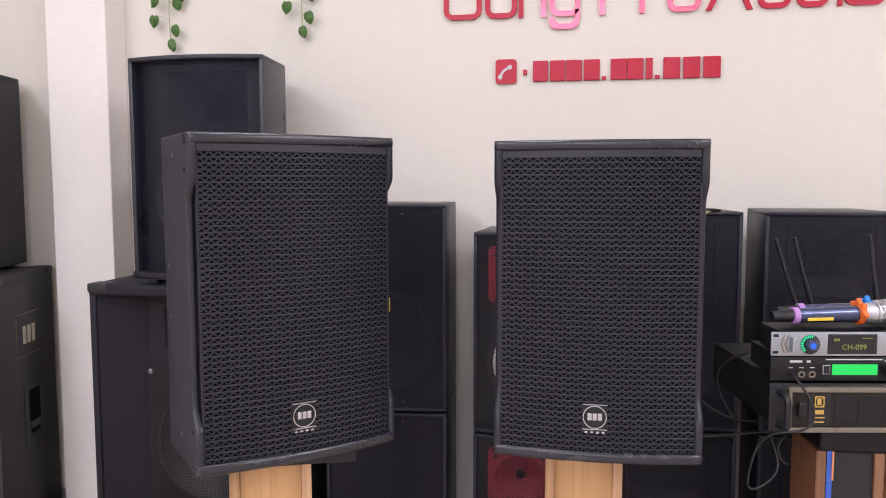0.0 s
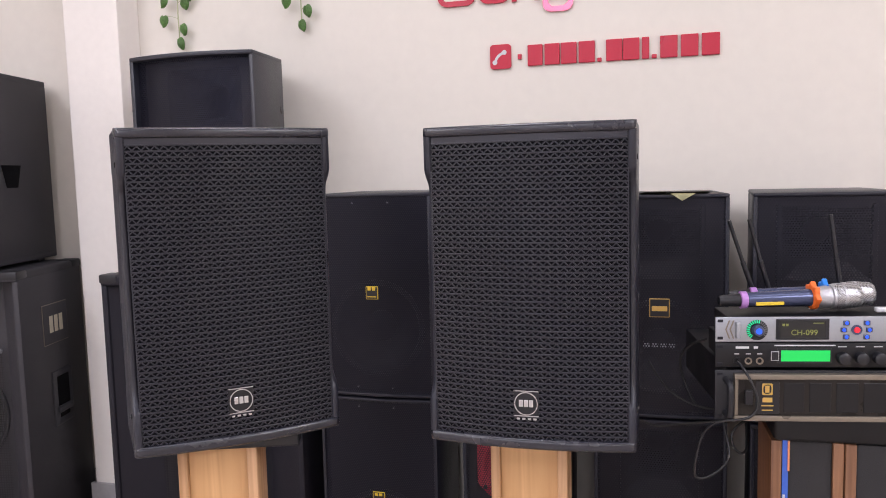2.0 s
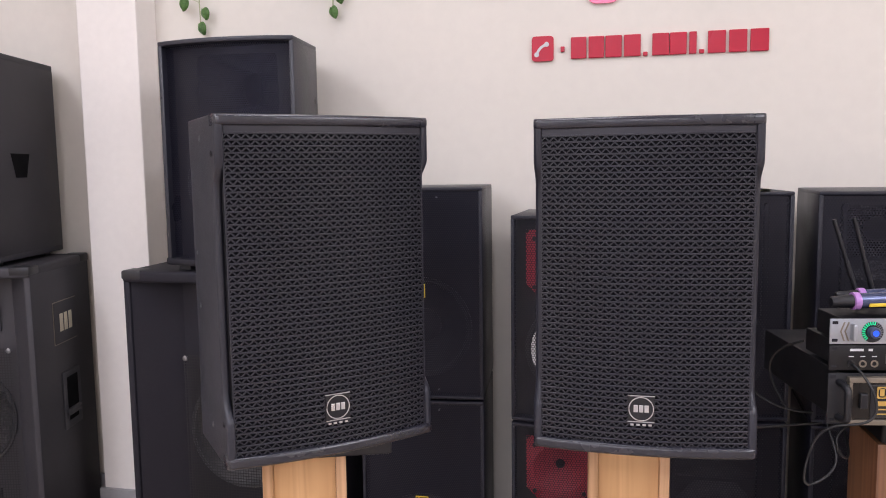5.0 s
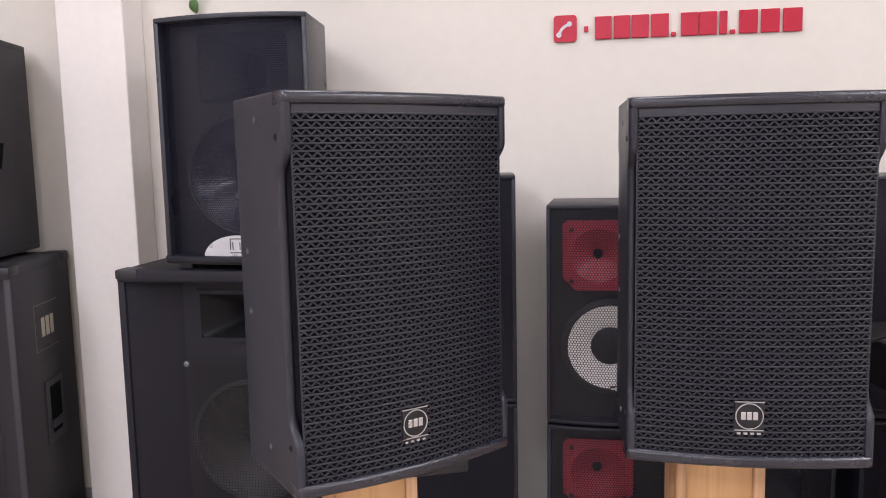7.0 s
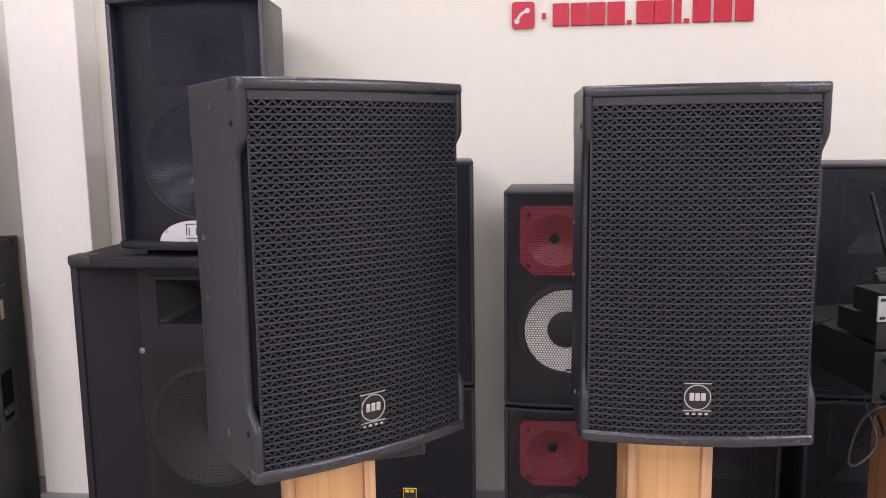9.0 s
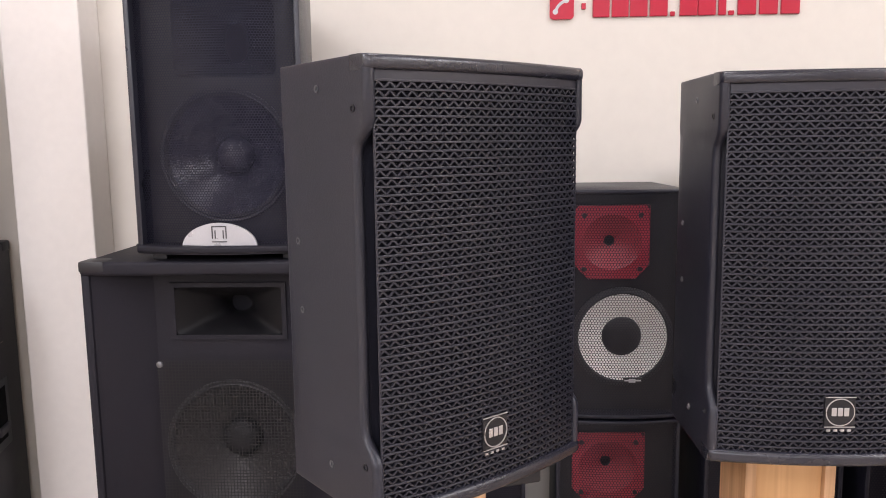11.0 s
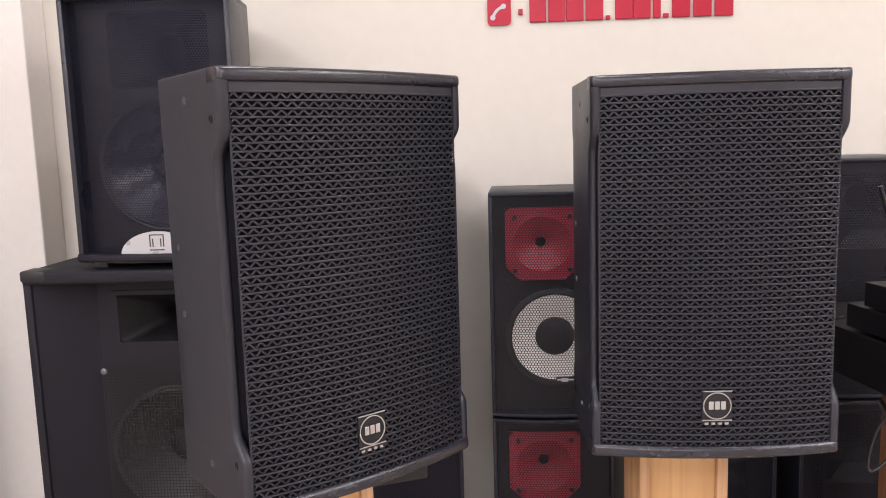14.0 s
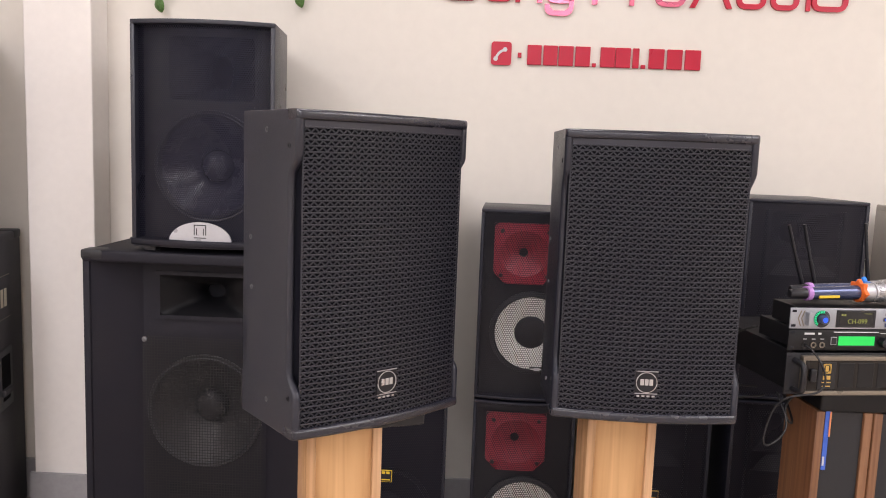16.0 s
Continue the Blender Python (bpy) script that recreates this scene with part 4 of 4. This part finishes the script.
vine(-0.886, 1.737, ((0, 0), (0.024, 0.046), (-0.044, 0.080), (0.03, 0.12), (-0.03, 0.16), (0.02, 0.22)), 0.010)


# ---- rack of sound gear on a pair of walnut towers ----
RACK = pose(0.348, 1.436, 0, 0, 0, 9)


def at_rack(x, y, z):
    return RACK @ pose(x, y, z)


def rack_unit(name, z, h, chassis, deep, face_mat, label):
    top = thing(name, at_rack(0, 0, z), label, "audio unit", "")
    part("faceplate", one_block(0, 0.482, 0, 0.004, 0.0005, h - 0.0005, 0.001), face_mat, top, smooth=True)
    part("chassis", one_block(0.022, 0.460, 0.0045, deep, 0.0015, h - 0.0015, 0.0015), chassis, top, "black steel case")
    for x in (0.008, 0.474):
        for zz in (0.007, h - 0.007):
            # slot drawn as a raised block in painted shade
            part("slot", one_block(x - 0.005, x + 0.005, -0.0006, 0.002, zz - 0.0028, zz + 0.0028, 0.0012), VOID_SHADE, top)
    return top


rx = rack_unit("wireless_receiver", 0.943, 0.044, STEEL_CASE, 0.105, ALU, "silver wireless microphone receiver with lit displays on the processor")
part("handle", one_block(0.032, 0.039, -0.014, 0, 0.008, 0.036, 0.002), ALU, rx)
kn = part("knob", lathe([(0.0095, 0.0), (0.0095, -0.010), (0.008, -0.012), (0, -0.012)], 0.069, 0.021, 28), BLUE_BODY, rx, "round knob in a lit green ring", smooth=True)
part("lamp", lathe([(0.005, -0.0122), (0.005, -0.0130), (0, -0.0130)], 0.069, 0.021, 16), LED_BLUE, kn)
for k in range(20):
    a = radians(230 - k * 14)
    t = bmesh.new()
    block(t, -0.0028, 0.0028, -0.0008, 0.001, -0.0009, 0.0009)
    bmesh.ops.transform(t, matrix=Matrix.Translation((0.069 + 0.0148 * math.cos(a), 0, 0.021 + 0.0148 * math.sin(a))) @ Matrix.Rotation(-a, 4, "Y"), verts=t.verts)
    part("tick", t, LED_GREEN if k < 12 else STEEL, kn)
for x0, word in ((0.100, "CH-099"), (0.282, "CH-105")):
    sc = part("display", one_block(x0, x0 + 0.087, -0.0015, 0.001, 0.004, 0.040, 0.001), BLACK, rx, "small dark display with lime characters")
    part("screen", one_block(x0 + 0.006, x0 + 0.081, -0.0022, -0.001, 0.008, 0.036), SCREEN, sc)
    lettering(word, 0.0135, pose(x0 + 0.046, -0.0026, 0.0165, 90), LIME, sc)
    for k in range(2):
        part("bar", one_block(x0 + 0.010 + k * 0.006, x0 + 0.014 + k * 0.006, -0.0026, -0.002, 0.028, 0.032), LIME, sc)
    part("bar", one_block(x0 + 0.060, x0 + 0.078, -0.0026, -0.002, 0.0325, 0.0335), LIME, sc)
pw = part("power_button", lathe([(0.0048, 0.0), (0.0048, -0.004), (0, -0.004)], 0.231, 0.021, 24), LED_RED, rx, "lit red power button")
part("bezel", lathe([(0.0085, 0.0), (0.0085, -0.003), (0.0052, -0.003), (0.0052, 0.0)], 0.231, 0.021, 28), BLUE_BODY, pw, smooth=True)
for sx in (-1, 1):
    for dx, dz in ((0.0165, 0.0118), (0.0205, 0.0), (0.0165, -0.0122)):
        key = part("button", one_block(0.231 + sx * dx - 0.0052, 0.231 + sx * dx + 0.0052, -0.0022, 0.001, 0.021 + dz - 0.0042, 0.021 + dz + 0.0042, 0.001), BLUE_BODY, rx)
        part("button_lamp", lathe([(0.0030, -0.0021), (0.0026, -0.0034), (0, -0.0034)], 0.231 + sx * dx, 0.021 + dz, 12), LED_BLUE, key)
part("dial_plate", lathe([(0.0178, 0.0), (0.0178, -0.0006), (0, -0.0006)], 0.069, 0.021, 32), BLACK, rx, "round black dial plate")
# dark chevrons by the handle
for x0 in (0.016, 0.023):
    chevron = slab([(x0 + 0.006, 0.006), (x0 + 0.0085, 0.006), (x0 + 0.0025, 0.022), (x0 + 0.0085, 0.038), (x0 + 0.006, 0.038), (x0, 0.022)], -0.0006, 0.001, axis="y")
    part("chevron", chevron, CHAMPAGNE, rx)

pr = rack_unit("audio_processor", 0.898, 0.044, STEEL_CASE, 0.150, STEEL_CASE, "black audio processor with green lit display under the receiver")
part("display", one_block(0.103, 0.192, -0.001, 0.001, 0.008, 0.034), BLACK, pr)
part("screen", one_block(0.109, 0.189, -0.002, 0.0, 0.0115, 0.0305), GREEN_LCD, pr, "bright green display")
key = part("key", one_block(0.0925, 0.1055, -0.0015, 0.0, 0.0125, 0.0290, 0.0005), SILVER, pr, "square key with a silver outline")
part("key_cap", one_block(0.0937, 0.1043, -0.0026, -0.001, 0.0137, 0.0278, 0.0005), BLACK, key)
for x in (0.209, 0.238, 0.267):
    part("knob", lathe([(0.0105, 0.0), (0.0100, -0.014), (0.008, -0.0155), (0, -0.0155)], x, 0.018, 24), BLACK, pr, smooth=True)
    part("bar", one_block(x - 0.007, x + 0.007, -0.0005, 0.001, 0.036, 0.0375), WHITE, pr)
for r in range(2):
    for k in range(5):
        part("key", one_block(0.289 + k * 0.0225, 0.306 + k * 0.0225, -0.003, 0.0, 0.006 + r * 0.019, 0.014 + r * 0.019, 0.001), KEY_PINK if k > 2 else KEY_WHITE, pr)
for x in (0.036, 0.055, 0.074):
    part("jack", lathe([(0.0062, 0.0), (0.0062, -0.002), (0.0040, -0.002), (0.0034, 0.001), (0, 0.001)], x, 0.012, 18), CHAMPAGNE if x > 0.05 else BLACK, pr)
    part("bar", one_block(x - 0.004, x + 0.004, -0.0005, 0.001, 0.0235, 0.0250), WHITE, pr)
part("bar", one_block(0.034, 0.056, -0.0005, 0.001, 0.0335, 0.0375), WHITE, pr)
part("bar", one_block(0.064, 0.071, -0.0005, 0.001, 0.0335, 0.0375), WHITE, pr)
part("bar", one_block(0.098, 0.198, -0.0005, 0.001, 0.0380, 0.0400), WHITE, pr)

am = rack_unit("power_amplifier", 0.806, 0.088, STEEL_CASE, 0.36, BLACK, "black power amplifier with champagne trim and smoked panel")
for z0, z1 in ((0.001, 0.010), (0.074, 0.083)):
    part("trim", one_block(0.030, 0.452, -0.012, 0.0, z0, z1, 0.001), CHAMPAGNE, am, "champagne metal trim", smooth=True)
part("front_panel", one_block(0.0367, 0.4453, -0.008, 0.0, 0.0102, 0.0738), SMOKE, am, "smoked black front panel")
for x in (0.0305, 0.4455):
    part("end_plate", one_block(x, x + 0.006, -0.011, 0.0, 0.0102, 0.0738, 0.001), CHAMPAGNE, am)
for x0, w in ((0.112, 0.034), (0.154, 0.036), (0.198, 0.036), (0.242, 0.036), (0.286, 0.034)):
    part("vent", one_block(x0, x0 + w, -0.0088, -0.007, 0.016, 0.068, 0.001), STEEL_CASE, am)
tag = part("plate", one_block(0.066, 0.105, -0.0095, -0.007, 0.013, 0.070, 0.001), BLACK, am, "black plate with gold print")
part("ring", ring_shape(0.017, 0.020, 0.0016, 0.002), GOLD, tag).location = (0.076, -0.0015, 0.047)
part("bar", one_block(0.081, 0.088, -0.0105, -0.009, 0.051, 0.063), GOLD, tag)
for zz, w in ((0.034, 0.016), (0.027, 0.020), (0.019, 0.018)):
    part("bar", one_block(0.085 - w / 2, 0.085 + w / 2, -0.0105, -0.009, zz, zz + (0.008 if zz > 0.03 else 0.002)), GOLD, tag)
for x in (0.018, 0.464):
    tube([(x, 0, 0.012), (x, -0.032, 0.012), (x, -0.036, 0.020), (x, -0.036, 0.064), (x, -0.032, 0.072), (x, 0, 0.072)], 0.006, "handle", BLACK, am, "black bar handle")
part("switch", one_block(0.047, 0.060, -0.016, -0.008, 0.030, 0.056, 0.002), BLACK, am)

board = tagged(part("shelf_board", one_block(0.0, 0.40, 0.0, 0.29, 0, 0.050, 0.008, 3), STEEL_CASE, smooth=True), "black board carrying the amplifier on the towers", "shelf")
board.matrix_world = pose(0.452, 1.490, 0.755, 0, 0, 2.0)


def tower(x0, x1, label):
    top = thing("walnut_tower", pose((x0 + x1) / 2, 1.498, 0, 0, 0, 1.5), label, "loudspeaker", "walnut towers under the rack")
    w, h, d = x1 - x0, 0.754, 0.15
    for s in (-1, 1):
        part("side_board", one_block(*sorted((s * w / 2, s * (w / 2 - 0.018))), 0, d, 0, h, 0.002), WALNUT, top, smooth=True)
    part("top_board", one_block(-w / 2 + 0.0185, w / 2 - 0.0185, 0.020, d, h - 0.018, h), WALNUT, top)
    part("back_board", one_block(-w / 2 + 0.0185, w / 2 - 0.0185, d - 0.01, d, 0, h - 0.0185), WALNUT, top)
    part("front_cloth", one_block(-w / 2 + 0.0185, w / 2 - 0.0185, 0.006, 0.019, 0.004, h - 0.001, 0.002), CLOTH, top, "dark grey cloth front")
    return top


tower(0.4485, 0.569, "slim walnut tower loudspeaker with dark cloth front")
tower(0.5705, 0.705, "slim walnut tower loudspeaker with dark cloth front")
tower(0.7065, 0.840, "slim walnut tower loudspeaker with dark cloth front")
cd = thing("leaflet", pose(0.4675, 1.497, 0.625), "blue and orange leaflet tucked against the walnut tower", "leaflet")
part("sheet", one_block(0, 0.010, 0.0, 0.002, 0, 0.135, 0.0005), CARD, cd)
part("edge_strip", one_block(0.0085, 0.0118, -0.0022, -0.0005, 0.075, 0.130), CARD_ORANGE, cd)
part("bar", one_block(0.001, 0.005, -0.0014, -0.0004, 0.01, 0.030), WHITE, cd)


# microphones on the receiver
def microphone(m, ring, label):
    top = thing("microphone", m, label, "microphone", "handheld microphones on the receiver")
    rot = Matrix.Rotation(radians(90), 4, "Z")

    def turned(name, prof, material, lab=""):
        bm = lathe(prof, n=28)
        bmesh.ops.transform(bm, matrix=rot, verts=bm.verts)
        bmesh.ops.transform(bm, matrix=Matrix.Diagonal((-1, 1, 1, 1)), verts=bm.verts)
        bmesh.ops.recalc_face_normals(bm, faces=bm.faces)
        return part(name, bm, material, top, lab, smooth=True)

    turned("tail", [(0, 0), (0.0075, 0.0), (0.0090, 0.002), (0.0118, 0.036)], BLACK, "glossy black tail")
    turned("tail_ring", [(0.0118, 0.036), (0.0150, 0.037), (0.0150, 0.047), (0.0130, 0.048)], PURPLE, "lilac rubber ring")
    turned("body", [(0.0130, 0.048), (0.0140, 0.10), (0.0152, 0.158)], BLUE_BODY, "dark blue metal body")
    turned("collar", [(0.0152, 0.158), (0.0180, 0.172), (0.0200, 0.180), (0.0200, 0.186), (0.0188, 0.187), (0.0188, 0.190), (0.0215, 0.191), (0.0215, 0.195), (0.0205, 0.196)], CHROME, "bright chrome collar")
    core = [(0.0205, 0.196), (0.0222, 0.200), (0.0222, 0.219), (0.0212, 0.233), (0.0195, 0.239), (0.0150, 0.243), (0, 0.244)]
    turned("head_core", [(r * 0.93, a - 0.001) for r, a in core], BLACK)
    turned("head", core, MIC_MESH, "silver wire mesh head")
    turned("head_band", [(0.0222, 0.2085), (0.0229, 0.209), (0.0229, 0.213), (0.0222, 0.2135)], CHROME)
    pts = []
    for k in range(16):
        a = 2 * math.pi * k / 16
        r = 0.0214 + (0.0085 if k % 2 == 0 and k not in (0, 2, 14) else 0)
        pts.append((r * math.cos(a), r * math.sin(a)))
    rr = slab(pts, 0.157, 0.167, 0.003)
    bmesh.ops.transform(rr, matrix=Matrix.Rotation(radians(90), 4, "Y"), verts=rr.verts)
    part("anti_roll_ring", rr, ring, top, "bright silicone ring", smooth=True)
    part("label_strip", one_block(0.060, 0.108, -0.0142, -0.008, -0.0090, -0.003, 0.001), YELLOW, top)
    return top


MIC_Z = 0.988 + 0.0222
microphone(at_rack(0.012, 0.030, MIC_Z) @ pose(0, 0, 0, 0, -1.0, 4), ORANGE, "blue microphone with chrome head and orange ring")
microphone(at_rack(0.040, 0.075, MIC_Z + 0.001) @ pose(0, 0, 0, 0, -1.0, -3), BLUE_RING, "blue microphone with chrome head and blue ring")

# aerials behind the receiver
for tx, ty, tz, bx_, by_ in ((0.049, 0.110, 1.145, 0.105, 0.106), (0.0845, 0.110, 1.147, 0.132, 0.106), (0.227, 0.110, 1.153, 0.253, 0.106)):
    ae = thing("aerial", at_rack(bx_, by_ + 0.008, 0.975), "thin black aerial leaning from the receiver's back", "aerial", "aerials of the receiver")
    dx, dz = tx - bx_, tz - 0.975
    part("socket", lathe([(0.006, -0.010), (0.006, 0.008), (0, 0.008)], n=14), CHAMPAGNE, ae)
    tube([(0, 0, 0), (dx * 0.1, 0, dz * 0.12)], 0.0052, "base_joint", BLACK, ae)
    tube([(dx * 0.08, 0, dz * 0.1), (dx * 0.55, 0, dz * 0.55)], 0.0046, "lower_rod", BLACK, ae)
    tube([(dx * 0.54, 0, dz * 0.54), (dx, 0, dz)], 0.0036, "upper_rod", BLACK, ae)

# phone and plug lying on the receiver
ph = tagged(part("phone", one_block(-0.05, 0.09, -0.035, 0.035, 0, 0.009, 0.003), BLACK), "dark phone lying on the receiver", "phone")
ph.matrix_world = at_rack(0.395, 0.06, 0.9875) @ pose(0, 0, 0, 0, 0, 8)
pl = thing("charging_cable", at_rack(0.275, 0.035, 0.9925), "white charging plug and short cable on the receiver", "cable")
part("plug", one_block(0, 0.022, -0.006, 0.006, -0.0045, 0.0035, 0.002), WHITE, pl)
tube([(0.022, 0, 0), (0.05, 0, 0), (0.075, 0.01, 0), (0.10, 0.04, 0)], 0.0020, "wire", WHITE, pl)

# cables
def cable(name, pts, r, label):
    tagged(tube([at_rack(*p).translation for p in pts], r, name, CABLE), label, "cable")


cable("microphone_cable", [(0.036, -0.004, 0.910), (0.040, -0.030, 0.905), (0.058, -0.045, 0.870), (0.062, -0.045, 0.835), (0.040, -0.045, 0.818), (0.000, -0.03, 0.815), (-0.022, -0.01, 0.790), (-0.030, 0.0, 0.745), (-0.038, 0.0, 0.700), (-0.016, 0.01, 0.692), (0.015, 0.02, 0.705), (0.040, 0.03, 0.730), (0.030, 0.05, 0.765), (0.030, 0.07, 0.79)], 0.0022, "black cable plugged into the processor, hanging in a loop")
cable("power_cable", [(0.10, 0.10, 0.775), (0.075, 0.07, 0.785), (0.040, 0.06, 0.77), (0.042, 0.05, 0.735), (0.070, 0.06, 0.715), (0.085, 0.10, 0.73), (0.09, 0.14, 0.76)], 0.0025, "black power cable coiled beside the walnut tower")
cable("signal_cable", [(0.02, 0.152, 0.915), (-0.01, 0.165, 0.905), (-0.028, 0.24, 0.86), (-0.005, 0.22, 0.80), (0.01, 0.20, 0.77)], 0.0024, "thin black cable hanging behind the units")
cable("signal_cable", [(-0.07, 0.28, 0.84), (-0.05, 0.26, 0.80), (-0.02, 0.24, 0.77), (0.03, 0.22, 0.755), (0.07, 0.22, 0.755)], 0.0024, "thin black cable hanging behind the units")
cable("signal_cable", [(-0.09, 0.26, 0.72), (-0.06, 0.26, 0.70), (-0.03, 0.25, 0.715), (0.02, 0.24, 0.72), (0.08, 0.20, 0.74)], 0.0024, "thin black cable sagging behind the units")
